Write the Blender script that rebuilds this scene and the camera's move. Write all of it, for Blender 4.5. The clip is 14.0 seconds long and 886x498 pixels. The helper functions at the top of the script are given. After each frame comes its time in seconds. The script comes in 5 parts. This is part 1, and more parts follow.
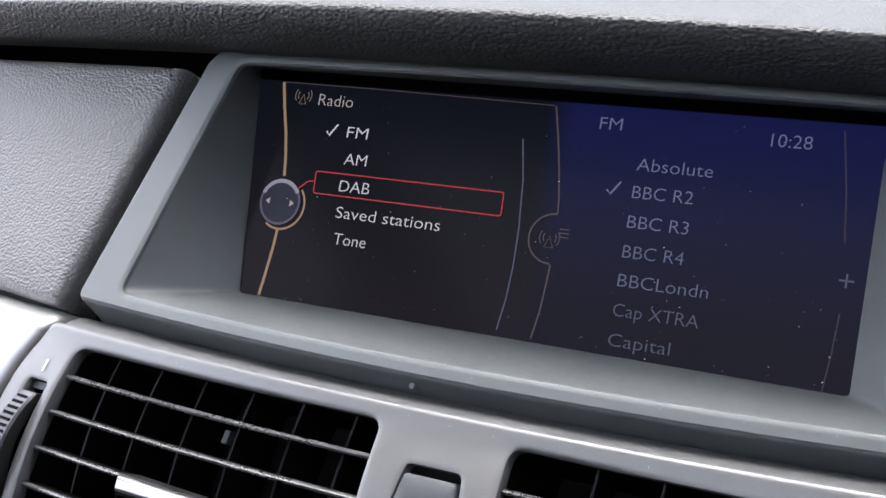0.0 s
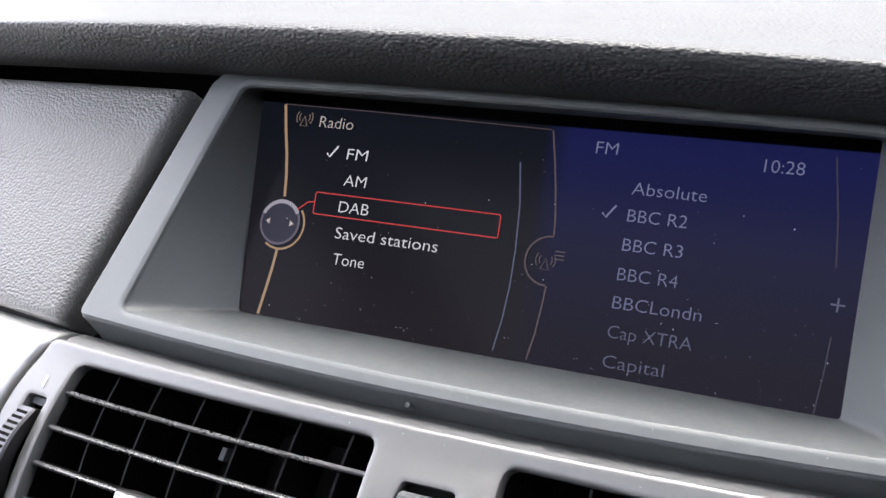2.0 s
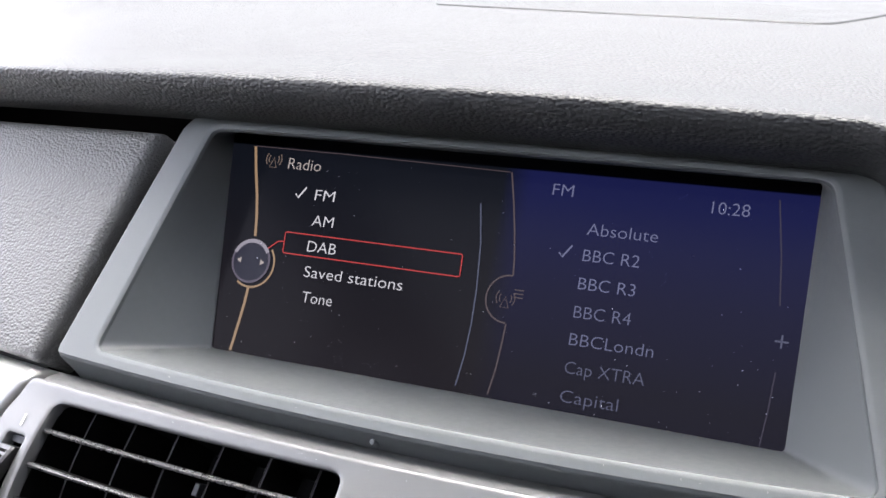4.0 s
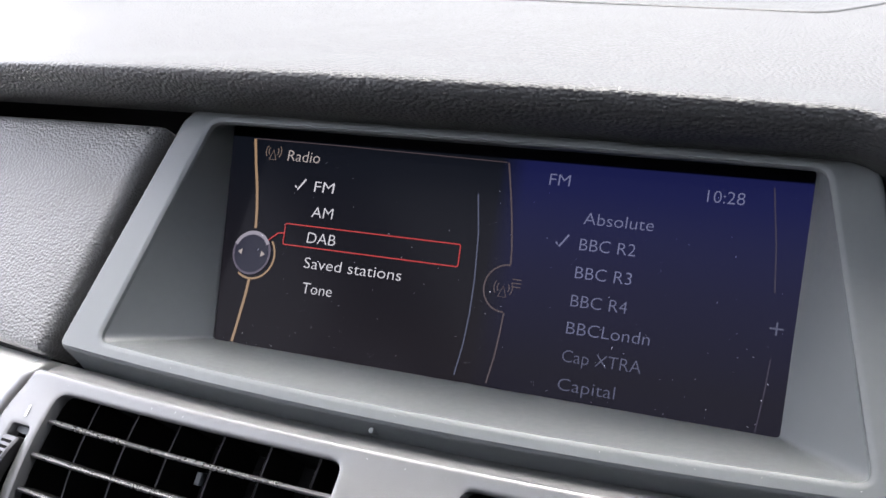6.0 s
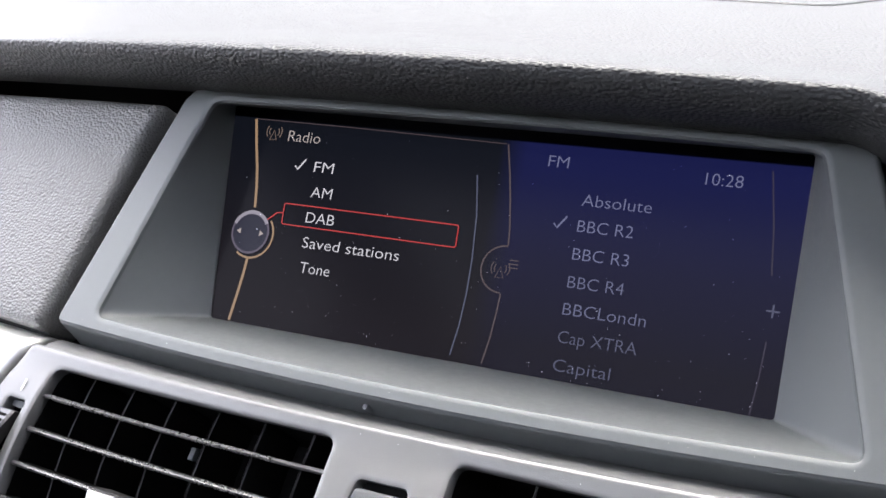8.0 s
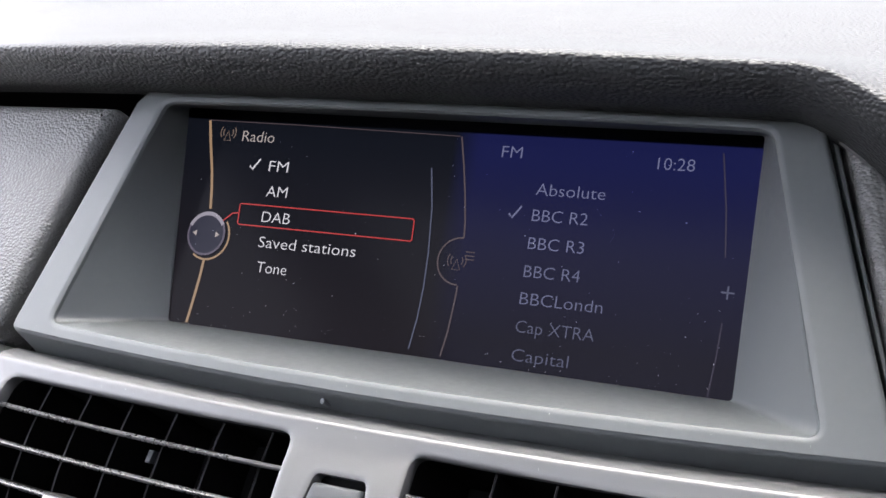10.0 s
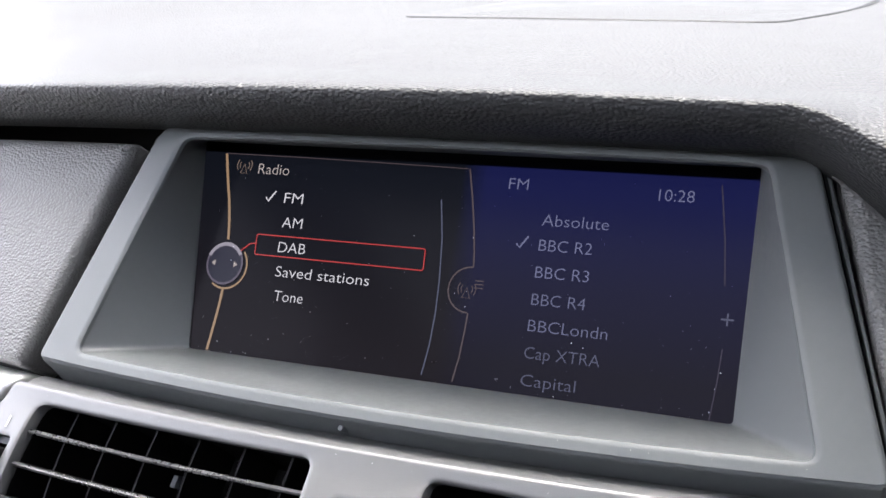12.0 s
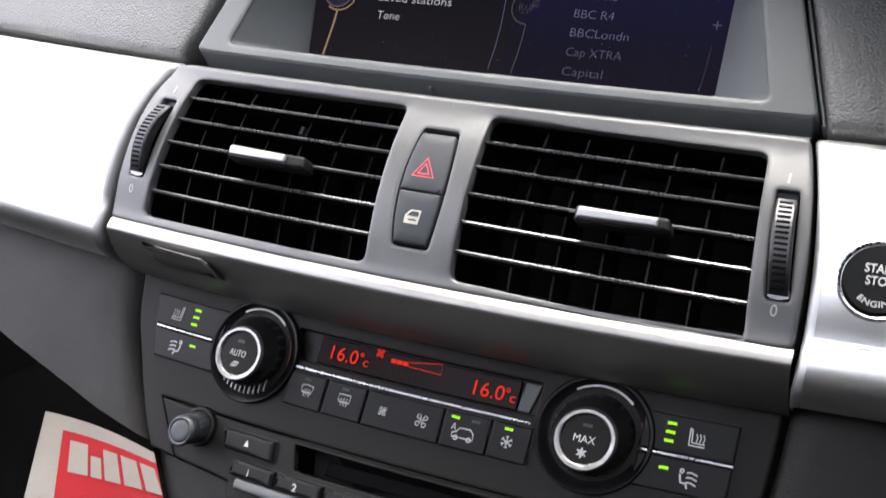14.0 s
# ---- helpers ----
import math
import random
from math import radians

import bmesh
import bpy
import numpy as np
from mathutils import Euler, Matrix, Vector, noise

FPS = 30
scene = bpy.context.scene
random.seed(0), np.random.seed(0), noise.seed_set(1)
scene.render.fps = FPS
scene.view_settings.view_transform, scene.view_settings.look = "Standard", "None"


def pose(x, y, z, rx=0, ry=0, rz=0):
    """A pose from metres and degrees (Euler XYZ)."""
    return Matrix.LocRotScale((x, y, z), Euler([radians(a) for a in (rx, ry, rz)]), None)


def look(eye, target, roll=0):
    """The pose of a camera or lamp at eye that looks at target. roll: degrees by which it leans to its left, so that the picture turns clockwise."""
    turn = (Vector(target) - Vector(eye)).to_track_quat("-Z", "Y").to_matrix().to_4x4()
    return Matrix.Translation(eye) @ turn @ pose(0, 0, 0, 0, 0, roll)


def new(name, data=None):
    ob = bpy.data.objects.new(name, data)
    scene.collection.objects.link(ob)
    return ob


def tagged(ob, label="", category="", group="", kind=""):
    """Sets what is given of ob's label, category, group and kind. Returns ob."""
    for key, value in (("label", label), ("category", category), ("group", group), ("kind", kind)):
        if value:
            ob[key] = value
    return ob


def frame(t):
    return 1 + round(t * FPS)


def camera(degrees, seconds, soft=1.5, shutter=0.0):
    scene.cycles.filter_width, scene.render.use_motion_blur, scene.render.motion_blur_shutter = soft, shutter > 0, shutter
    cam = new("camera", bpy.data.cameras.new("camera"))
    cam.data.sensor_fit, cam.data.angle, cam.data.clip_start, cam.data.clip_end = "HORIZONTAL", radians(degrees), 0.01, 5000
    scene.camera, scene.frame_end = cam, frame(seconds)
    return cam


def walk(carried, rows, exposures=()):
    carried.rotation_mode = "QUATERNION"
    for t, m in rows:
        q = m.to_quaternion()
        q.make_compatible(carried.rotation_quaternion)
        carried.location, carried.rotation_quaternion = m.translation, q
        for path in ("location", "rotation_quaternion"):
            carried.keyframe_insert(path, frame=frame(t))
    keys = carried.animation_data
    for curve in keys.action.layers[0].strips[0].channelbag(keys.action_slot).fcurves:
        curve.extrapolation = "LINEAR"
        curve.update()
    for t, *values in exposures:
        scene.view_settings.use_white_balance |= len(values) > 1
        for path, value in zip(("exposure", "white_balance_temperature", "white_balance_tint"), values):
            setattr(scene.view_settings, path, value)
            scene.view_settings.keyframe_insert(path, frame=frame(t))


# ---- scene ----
from mathutils.geometry import delaunay_2d_cdt

cam = camera(44.9, 14.0, soft=1.5, shutter=0.2)
STOPS = 4.35
PATH = [
    (0, (0.11502, -0.30687, 0.82280), (-0.67788, 1.44603, 0.27633), 0.89),
    (0.5, (0.11872, -0.30427, 0.82529), (-0.67599, 1.45472, 0.30146), 0.78),
    (1, (0.11674, -0.30579, 0.82472), (-0.67519, 1.45780, 0.31229), 1.12),
    (1.5, (0.11592, -0.30714, 0.82371), (-0.68278, 1.45472, 0.31584), 0.95),
    (2, (0.11790, -0.31051, 0.82275), (-0.68205, 1.45253, 0.32098), 1.47),
    (2.5, (0.12707, -0.31419, 0.83691), (-0.65652, 1.45499, 0.33093), 0.67),
    (3, (0.13087, -0.31393, 0.83701), (-0.65135, 1.46042, 0.34730), 0.81),
    (3.5, (0.12949, -0.31552, 0.83745), (-0.64907, 1.46052, 0.34801), 1.07),
    (6, (0.13405, -0.31794, 0.83779), (-0.65878, 1.44713, 0.33187), 0.50),
    (6.5, (0.13695, -0.31826, 0.83886), (-0.66364, 1.44454, 0.33730), 0.77),
    (7, (0.13577, -0.31910, 0.83876), (-0.65709, 1.44568, 0.33187), 0.73),
    (7.5, (0.13844, -0.31720, 0.84086), (-0.65456, 1.44535, 0.32649), 0.55),
    (8, (0.13754, -0.31902, 0.82856), (-0.66577, 1.44519, 0.33634), 1.40),
    (10.5, (0.14569, -0.31594, 0.81823), (-0.62153, 1.47494, 0.36642), -0.12),
    (11, (0.14383, -0.31547, 0.81735), (-0.62749, 1.47413, 0.36749), -0.10),
    (11.5, (0.14820, -0.32216, 0.82174), (-0.62917, 1.46580, 0.37576), -0.01),
    (12, (0.14874, -0.32793, 0.83236), (-0.63385, 1.45591, 0.37908), -0.72),
    (12.2, (0.15092, -0.33582, 0.83348), (-0.63834, 1.44516, 0.38225), -0.40),
    (12.5, (0.15419, -0.36866, 0.82217), (-0.61907, 1.42103, 0.37601), 1.67),
    (12.7, (0.16113, -0.38685, 0.81919), (-0.55599, 1.41298, 0.33440), 2.83),
    (13, (0.18653, -0.44413, 0.80921), (-0.53486, 1.37691, 0.40498), 3.21),
    (13.2, (0.19033, -0.46303, 0.79635), (-0.58112, 1.33044, 0.35568), 3.36),
    (13.5, (0.19104, -0.47087, 0.77607), (-0.59800, 1.30973, 0.32123), 3.98),
    (14, (0.19629, -0.47719, 0.75925), (-0.60494, 1.27109, 0.21009), 3.15),
]
walk(cam, [(t, look(eye, target, roll)) for t, eye, target, roll in PATH], exposures=[(t, STOPS + d + 0.05, k, 14) for t, d, k in (
    (0.0, -0.20, 6270), (0.5, -0.05, 6310), (1.0, 0.07, 6380), (2.5, 0.1, 6470), (12.0, 0.08, 6470), (12.7, 0.19, 6440), (13.0, 0.14, 6430), (13.5, -0.02, 6500), (14.0, -0.22, 6570))])

# ---- light, sky and exposure ----
world = bpy.data.worlds.new("sky")
scene.world = world
world.use_nodes = True
wn = world.node_tree
sky = wn.nodes.new("ShaderNodeTexSky")
sky.sky_type, sky.sun_disc = "NISHITA", False
sky.sun_elevation, sky.sun_rotation = radians(80), radians(-28)
sky.air_density, sky.dust_density, sky.ozone_density = 0.6, 7.5, 0.5
haze = wn.nodes.new("ShaderNodeHueSaturation")
haze.inputs["Saturation"].default_value = 0.45
wn.links.new(sky.outputs[0], haze.inputs["Color"])
wn.links.new(haze.outputs[0], wn.nodes["Background"].inputs[0])
wn.nodes["Background"].inputs[1].default_value = 0.15
sun_data = bpy.data.lights.new("sun", "SUN")
sun_data.energy, sun_data.angle, sun_data.color = 0.85, radians(64), (1.0, 0.995, 0.985)
sun = new("sun", sun_data)
sun.matrix_world = look((-1.0, 0.4, 3.0), (-1.0 + 0.08, 0.4 - 0.15, 3.0 - 0.985))
LIT = 2 ** -STOPS  # what gives off light is set against the exposure


# ---- materials ----
def material(name, color, rough=0.5, metal=0.0, bump=(), vary=0.12, vary_scale=40.0, coat=0.0, spec=0.5, emit=None, power=0.0, rough_vary=0.08, stretch=(1, 1, 1)):
    """A principled surface whose colour and gloss vary at two scales; bump: rows of (kind, scale, height in m, strength)."""
    m = bpy.data.materials.new(name)
    m.use_nodes = True
    nt = m.node_tree
    b = nt.nodes["Principled BSDF"]
    b.inputs["Roughness"].default_value, b.inputs["Metallic"].default_value = rough, metal
    b.inputs["Specular IOR Level"].default_value, b.inputs["Coat Weight"].default_value = spec, coat
    b.inputs["Coat Roughness"].default_value = 0.08
    b.inputs["Base Color"].default_value = (*color, 1)
    if emit:
        b.inputs["Emission Color"].default_value, b.inputs["Emission Strength"].default_value = (*emit, 1), power * LIT
    co = nt.nodes.new("ShaderNodeTexCoord")
    mp = nt.nodes.new("ShaderNodeMapping")
    mp.inputs["Scale"].default_value = stretch
    nt.links.new(co.outputs["Object"], mp.inputs[0])
    if vary:
        big, fine = nt.nodes.new("ShaderNodeTexNoise"), nt.nodes.new("ShaderNodeTexNoise")
        big.inputs["Scale"].default_value, fine.inputs["Scale"].default_value = vary_scale, vary_scale * 22
        big.inputs["Detail"].default_value = fine.inputs["Detail"].default_value = 3
        add = nt.nodes.new("ShaderNodeMath")
        add.operation = "ADD"
        for tex, slot in ((big, 0), (fine, 1)):
            nt.links.new(mp.outputs[0], tex.inputs["Vector"])
            nt.links.new(tex.outputs["Fac"], add.inputs[slot])
        ramp = nt.nodes.new("ShaderNodeMapRange")
        ramp.inputs["From Min"].default_value, ramp.inputs["From Max"].default_value = 0.6, 1.4
        ramp.inputs["To Min"].default_value, ramp.inputs["To Max"].default_value = 1 - vary, 1 + vary
        nt.links.new(add.outputs[0], ramp.inputs["Value"])
        mul = nt.nodes.new("ShaderNodeVectorMath")
        mul.operation = "SCALE"
        mul.inputs[0].default_value = color
        nt.links.new(ramp.outputs[0], mul.inputs["Scale"])
        nt.links.new(mul.outputs[0], b.inputs["Base Color"])
        rr = nt.nodes.new("ShaderNodeMapRange")
        rr.inputs["From Min"].default_value, rr.inputs["From Max"].default_value = 0.6, 1.4
        rr.inputs["To Min"].default_value, rr.inputs["To Max"].default_value = max(0, rough - rough_vary), min(1, rough + rough_vary)
        nt.links.new(add.outputs[0], rr.inputs["Value"])
        nt.links.new(rr.outputs[0], b.inputs["Roughness"])
    last = None
    for kind, scale, height, strength in bump:
        if kind == "cells":
            tex = nt.nodes.new("ShaderNodeTexVoronoi")
            tex.feature = "SMOOTH_F1"
            tex.inputs["Smoothness"].default_value, tex.inputs["Randomness"].default_value = 0.35, 1.0
            out = tex.outputs["Distance"]
        else:
            tex = nt.nodes.new("ShaderNodeTexNoise")
            tex.inputs["Detail"].default_value = 2
            out = tex.outputs["Fac"]
        tex.inputs["Scale"].default_value = scale
        nt.links.new(mp.outputs[0], tex.inputs["Vector"])
        bn = nt.nodes.new("ShaderNodeBump")
        bn.invert = kind == "cells"
        bn.inputs["Strength"].default_value, bn.inputs["Distance"].default_value = strength, height
        nt.links.new(out, bn.inputs["Height"])
        if last:
            nt.links.new(last.outputs[0], bn.inputs["Normal"])
        last = bn
    if last:
        nt.links.new(last.outputs[0], b.inputs["Normal"])
    return m


LEATHER = material("grained_leatherette", (0.085, 0.0845, 0.0825), 0.49, vary=0.10, spec=0.5, bump=(("noise", 2600, 0.00012, 0.5), ("cells", 960, 0.00085, 0.6)), stretch=(0.80, 1.05, 1.05))
TOPLEATHER = material("grained_top_leatherette", (0.029, 0.0295, 0.030), 0.50, vary=0.04, rough_vary=0.02, spec=0.33, bump=(("noise", 2400, 0.00014, 0.5), ("cells", 860, 0.0008, 0.72)), stretch=(0.75, 1.0, 1.1))
STUD = material("pale_grey_stud", (0.10, 0.104, 0.107), 0.45, vary=0.08)
BEZEL = material("satin_grey_plastic", (0.083, 0.089, 0.090), 0.50, vary=0.06, vary_scale=18, spec=0.42, bump=(("noise", 3500, 0.00015, 0.35),))
PANEL = material("charcoal_plastic", (0.063, 0.0631, 0.0633), 0.42, vary=0.06, vary_scale=20, spec=0.85, bump=(("noise", 3000, 0.00015, 0.35),))
LOWER = material("dark_brown_black_plastic", (0.0093, 0.0083, 0.0072), 0.5, vary=0.1, vary_scale=20, spec=0.12, bump=(("noise", 2200, 0.0002, 0.4),))
GRAIN = material("grained_black_plastic", (0.0108, 0.0097, 0.0085), 0.5, vary=0.15, spec=0.2, bump=(("noise", 1500, 0.0004, 0.7),))
# Darkened plastic: the shade inside vents and slots is put into its colour.
BLACK = material("near_black_plastic", (0.0030, 0.0030, 0.0030), 0.7, vary=0.15, spec=0.06)
# The slats' front edge, paler for the light it catches; bodies use BLACK.
SLAT = material("lit_slat_edge", (0.034, 0.034, 0.035), 0.28, vary=0.04, rough_vary=0.05, spec=1.0)
TABM = material("dark_tab_plastic", (0.042, 0.039, 0.036), 0.45, vary=0.08, spec=0.4)
RINGM = material("satin_grey_ring", (0.27, 0.265, 0.26), 0.42, metal=1.0, vary=0.05)
WHEELM = material("satin_grey_wheel", (0.075, 0.075, 0.078), 0.42, metal=1.0, vary=0.05)
# Lit and shaded colours of one vane: paler front edge, near-black sides.
VANEDGE = material("lit_vane_edge", (0.048, 0.048, 0.049), 0.5, vary=0.04)
VANE = material("shaded_vane", (0.004, 0.004, 0.004), 0.6, vary=0.04, spec=0.08)
BUTTON = material("soft_black_button", (0.0080, 0.0079, 0.0079), 0.5, vary=0.08, spec=0.16, bump=(("noise", 4000, 0.0001, 0.3),))
SLATE = material("slate_grey_plastic", (0.052, 0.062, 0.070), 0.5, vary=0.06, bump=(("noise", 4000, 0.0001, 0.3),))
SWITCH = material("slate_rubber_switch", (0.021, 0.0245, 0.028), 0.55, vary=0.08, bump=(("noise", 4000, 0.0001, 0.3),))
GLOSS = material("gloss_black_plastic", (0.005, 0.005, 0.005), 0.38, vary=0.1, spec=0.14)
CHROME = material("satin_chrome", (0.52, 0.52, 0.53), 0.28, metal=1.0, vary=0.05)
SILVER = material("brushed_aluminium", (0.86, 0.86, 0.84), 0.36, metal=1.0, vary=0.05, vary_scale=30, rough_vary=0.04, stretch=(0.06, 1.6, 1.6), bump=(("noise", 1800, 0.00004, 0.03),))
STRIPM = material("satin_silver_strip", (0.31, 0.30, 0.288), 0.45, metal=1.0, vary=0.05, vary_scale=60, rough_vary=0.05, stretch=(0.03, 1, 1))
EDGE = material("satin_trim_edge", (0.5, 0.5, 0.495), 0.5, metal=1.0, vary=0.03)
TIP = material("satin_silver_tip", (0.30, 0.30, 0.305), 0.42, metal=1.0, vary=0.05)
MARK = material("white_print", (0.45, 0.45, 0.435), 0.6, vary=0.05)
CREAM = material("cream_print", (0.5, 0.48, 0.40), 0.6, vary=0.05)
DIMMARK = material("grey_print", (0.25, 0.25, 0.24), 0.6, vary=0.05)
REDMARK = material("red_print", (0.75, 0.07, 0.09), 0.5, vary=0.05)
DARKRED = material("dim_red_print", (0.16, 0.012, 0.014), 0.5, vary=0.05)
GREEN = material("green_led", (0.1, 0.4, 0.02), 0.4, vary=0, emit=(0.42, 0.90, 0.015), power=0.95, spec=0.02)
REDLED = material("red_segments", (0.3, 0.02, 0.01), 0.4, vary=0, emit=(1.0, 0.030, 0.010), power=0.62, spec=0.02)
SMOKED = material("smoked_red_window", (0.008, 0.003, 0.003), 0.25, vary=0.1, spec=0.06)
SMOKEGREY = material("grey_sensor_window", (0.055, 0.063, 0.060), 0.35, vary=0.1, spec=0.2)
CARPET = material("black_carpet", (0.005, 0.005, 0.005), 0.95, vary=0.3, spec=0.02, bump=(("noise", 900, 0.002, 0.8),))
PAPER = material("cream_paper", (0.52, 0.49, 0.43), 0.8, vary=0.06, bump=(("noise", 60, 0.001, 0.3),))
REDINK = material("red_ink", (0.62, 0.02, 0.03), 0.75, vary=0.08)
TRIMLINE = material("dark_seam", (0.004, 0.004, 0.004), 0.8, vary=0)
HEADLINER = material("dark_unseen_roof", (0.06, 0.058, 0.056), 0.95, vary=0.1)
CABIN = material("dark_cabin_lining", (0.02, 0.02, 0.02), 0.8, vary=0.1, spec=0.1)
TARMAC = material("grey_tarmac", (0.09, 0.09, 0.088), 0.9, vary=0.25, vary_scale=3)
DUST = material("pale_dust", (0.75, 0.75, 0.76), 0.8, vary=0.1)
GRILLE = material("perforated_grille", (0.031, 0.0315, 0.032), 0.5, vary=0.12, spec=0.33, bump=(("noise", 1500, 0.0003, 0.3),))


def glow(name, color, power=1.0):
    return material(name, (0.003, 0.003, 0.003), 0.3, vary=0, spec=0.1, emit=color, power=power)


UI_WHITE = glow("ui_white", (0.62, 0.62, 0.66), 0.9)
UI_HEAD = glow("ui_head", (0.45, 0.40, 0.38), 0.8)
UI_DIM = glow("ui_dim", (0.135, 0.145, 0.255), 0.9)
UI_DIMMER = glow("ui_dimmer", (0.11, 0.118, 0.205), 0.9)
UI_FAINT = glow("ui_faint", (0.075, 0.08, 0.135), 0.9)
UI_RED = glow("ui_red", (0.50, 0.035, 0.035), 0.85)
UI_BROWN = glow("ui_brown", (0.33, 0.22, 0.13), 0.9)
UI_MAST = glow("ui_mast", (0.17, 0.125, 0.10), 0.9)
UI_BROWN_DIM = glow("ui_brown_dim", (0.075, 0.055, 0.06), 0.9)
UI_RIM = glow("ui_rim", (0.035, 0.028, 0.05), 0.9)
UI_SILVER = glow("ui_silver", (0.30, 0.28, 0.33), 0.9)
UI_RING = glow("ui_ring", (0.10, 0.085, 0.12), 0.9)
UI_DARK = glow("ui_dark", (0.012, 0.012, 0.028), 0.9)
UI_LINE = glow("ui_line", (0.07, 0.08, 0.13), 0.9)

# the lit panel: a dark left page, a navy right page that greys downwards
DISPLAY = bpy.data.materials.new("display_panel")
DISPLAY.use_nodes = True
dn = DISPLAY.node_tree
db = dn.nodes["Principled BSDF"]
db.inputs["Base Color"].default_value, db.inputs["Roughness"].default_value = (0.002, 0.002, 0.003, 1), 0.14
db.inputs["Specular IOR Level"].default_value = 0.02
dco = dn.nodes.new("ShaderNodeTexCoord")
dsep = dn.nodes.new("ShaderNodeSeparateXYZ")
dn.links.new(dco.outputs["Object"], dsep.inputs[0])
dx = dn.nodes.new("ShaderNodeMapRange")
dx.inputs["From Min"].default_value, dx.inputs["From Max"].default_value = 0.000, 0.010
dn.links.new(dsep.outputs["X"], dx.inputs["Value"])
dz = dn.nodes.new("ShaderNodeMapRange")
dz.inputs["From Min"].default_value, dz.inputs["From Max"].default_value = 0.0, 0.072
dn.links.new(dsep.outputs["Z"], dz.inputs["Value"])
left_ramp, right_ramp = dn.nodes.new("ShaderNodeValToRGB"), dn.nodes.new("ShaderNodeValToRGB")
for ramp, low, high in ((left_ramp, (0.0125, 0.0108, 0.0130, 1), (0.0048, 0.0060, 0.0095, 1)), (right_ramp, (0.0095, 0.0085, 0.0150, 1), (0.008, 0.010, 0.056, 1))):
    ramp.color_ramp.elements[0].color, ramp.color_ramp.elements[1].color = low, high
    ramp.color_ramp.elements[0].position, ramp.color_ramp.elements[1].position = 0.12, 0.92
    dn.links.new(dz.outputs[0], ramp.inputs[0])
right_ramp.color_ramp.elements.new(0.5).color = (0.0098, 0.0097, 0.031, 1)
dmix = dn.nodes.new("ShaderNodeMix")
dmix.data_type = "RGBA"
dn.links.new(dx.outputs[0], dmix.inputs["Factor"])
dn.links.new(left_ramp.outputs[0], dmix.inputs["A"])
dn.links.new(right_ramp.outputs[0], dmix.inputs["B"])
dn.links.new(dmix.outputs["Result"], db.inputs["Emission Color"])
dtop = dn.nodes.new("ShaderNodeMapRange")
dtop.inputs["From Min"].default_value, dtop.inputs["From Max"].default_value = 0.0736, 0.0731
dtop.inputs["To Min"].default_value, dtop.inputs["To Max"].default_value = 0.0, LIT
dn.links.new(dsep.outputs["Z"], dtop.inputs["Value"])
dn.links.new(dtop.outputs[0], db.inputs["Emission Strength"])


# ---- building helpers ----
def surface(y0, z0, t, k):
    """A leaning panel, bowed in plan: maps (x, up along it, out of it) to the world."""
    h = math.hypot(1, t)

    def place(x, up, out):
        return Vector((x, y0 + k * x * x + up * t / h - out / h, z0 + up / h + out * t / h))
    return place


bez = surface(-0.042, 0.703, 0.62, 0.5)
vent_flat = surface(-0.0515, 0.6885, 0.58, 0.36)
clim = surface(-0.060, 0.602, 0.60, 0.35)
scr_flat = surface(0.0, 0.700, 0.4306, 0.0)


def bulge(up):
    """The vent panel is rounded from its upper to its lower edge."""
    return 0.0065 * max(0.0, 1 - ((up + 0.037) / 0.037) ** 2)


def vent(x, up, out):
    return vent_flat(x, up, out + bulge(up))


def scr(u, v, out):
    return scr_flat(u - 0.1045, v, out)


def densify(pts, step):
    out = []
    for a, b in zip(pts, pts[1:] + pts[:1]):
        n = max(1, int(math.dist(a, b) / step))
        out += [(a[0] + (b[0] - a[0]) * i / n, a[1] + (b[1] - a[1]) * i / n) for i in range(n)]
    return out


def rounded(pts, r, n=4, step=0.012):
    """An outline with its corners rounded; r one radius, or one for each corner."""
    out = []
    for i, p in enumerate(pts):
        rad = r[i] if isinstance(r, (list, tuple)) else r
        a, b, p = Vector(pts[i - 1]), Vector(pts[(i + 1) % len(pts)]), Vector(p)
        if rad <= 0:
            out.append(tuple(p))
            continue
        da, dbb = (a - p), (b - p)
        rad = min(rad, da.length * 0.49, dbb.length * 0.49)
        s, e = p + da.normalized() * rad, p + dbb.normalized() * rad
        for j in range(n + 1):
            w = j / n
            q = s * (1 - w) ** 2 + p * 2 * w * (1 - w) * 1.0 + e * w * w
            out.append(tuple(q))
    return densify(out, step)


def box2(x0, y0, x1, y1):
    return [(x0, y0), (x1, y0), (x1, y1), (x0, y1)]


def circle2(cx, cy, r, n=40, a0=0.0, a1=360.0):
    full = abs(a1 - a0) >= 359.9
    return [(cx + r * math.cos(radians(a0 + (a1 - a0) * i / (n if full else n - 1))), cy + r * math.sin(radians(a0 + (a1 - a0) * i / (n if full else n - 1)))) for i in range(n)]


def area2(pts):
    return sum(a[0] * b[1] - b[0] * a[1] for a, b in zip(pts, pts[1:] + pts[:1])) / 2


def inset(pts, d):
    """The outline moved inwards by d."""
    if not d:
        return list(pts)
    sign = 1 if area2(pts) > 0 else -1
    out = []
    for i, p in enumerate(pts):
        a, b = Vector(pts[i - 1]), Vector(pts[(i + 1) % len(pts)])
        p = Vector(p)
        e1, e2 = (p - a).normalized(), (b - p).normalized()
        n1, n2 = Vector((-e1.y, e1.x)), Vector((-e2.y, e2.x))
        n = n1 + n2
        if n.length < 1e-6:
            n = n1
        n.normalize()
        out.append(tuple(p + n * (sign * d / max(0.5, n.dot(n1)))))
    return out


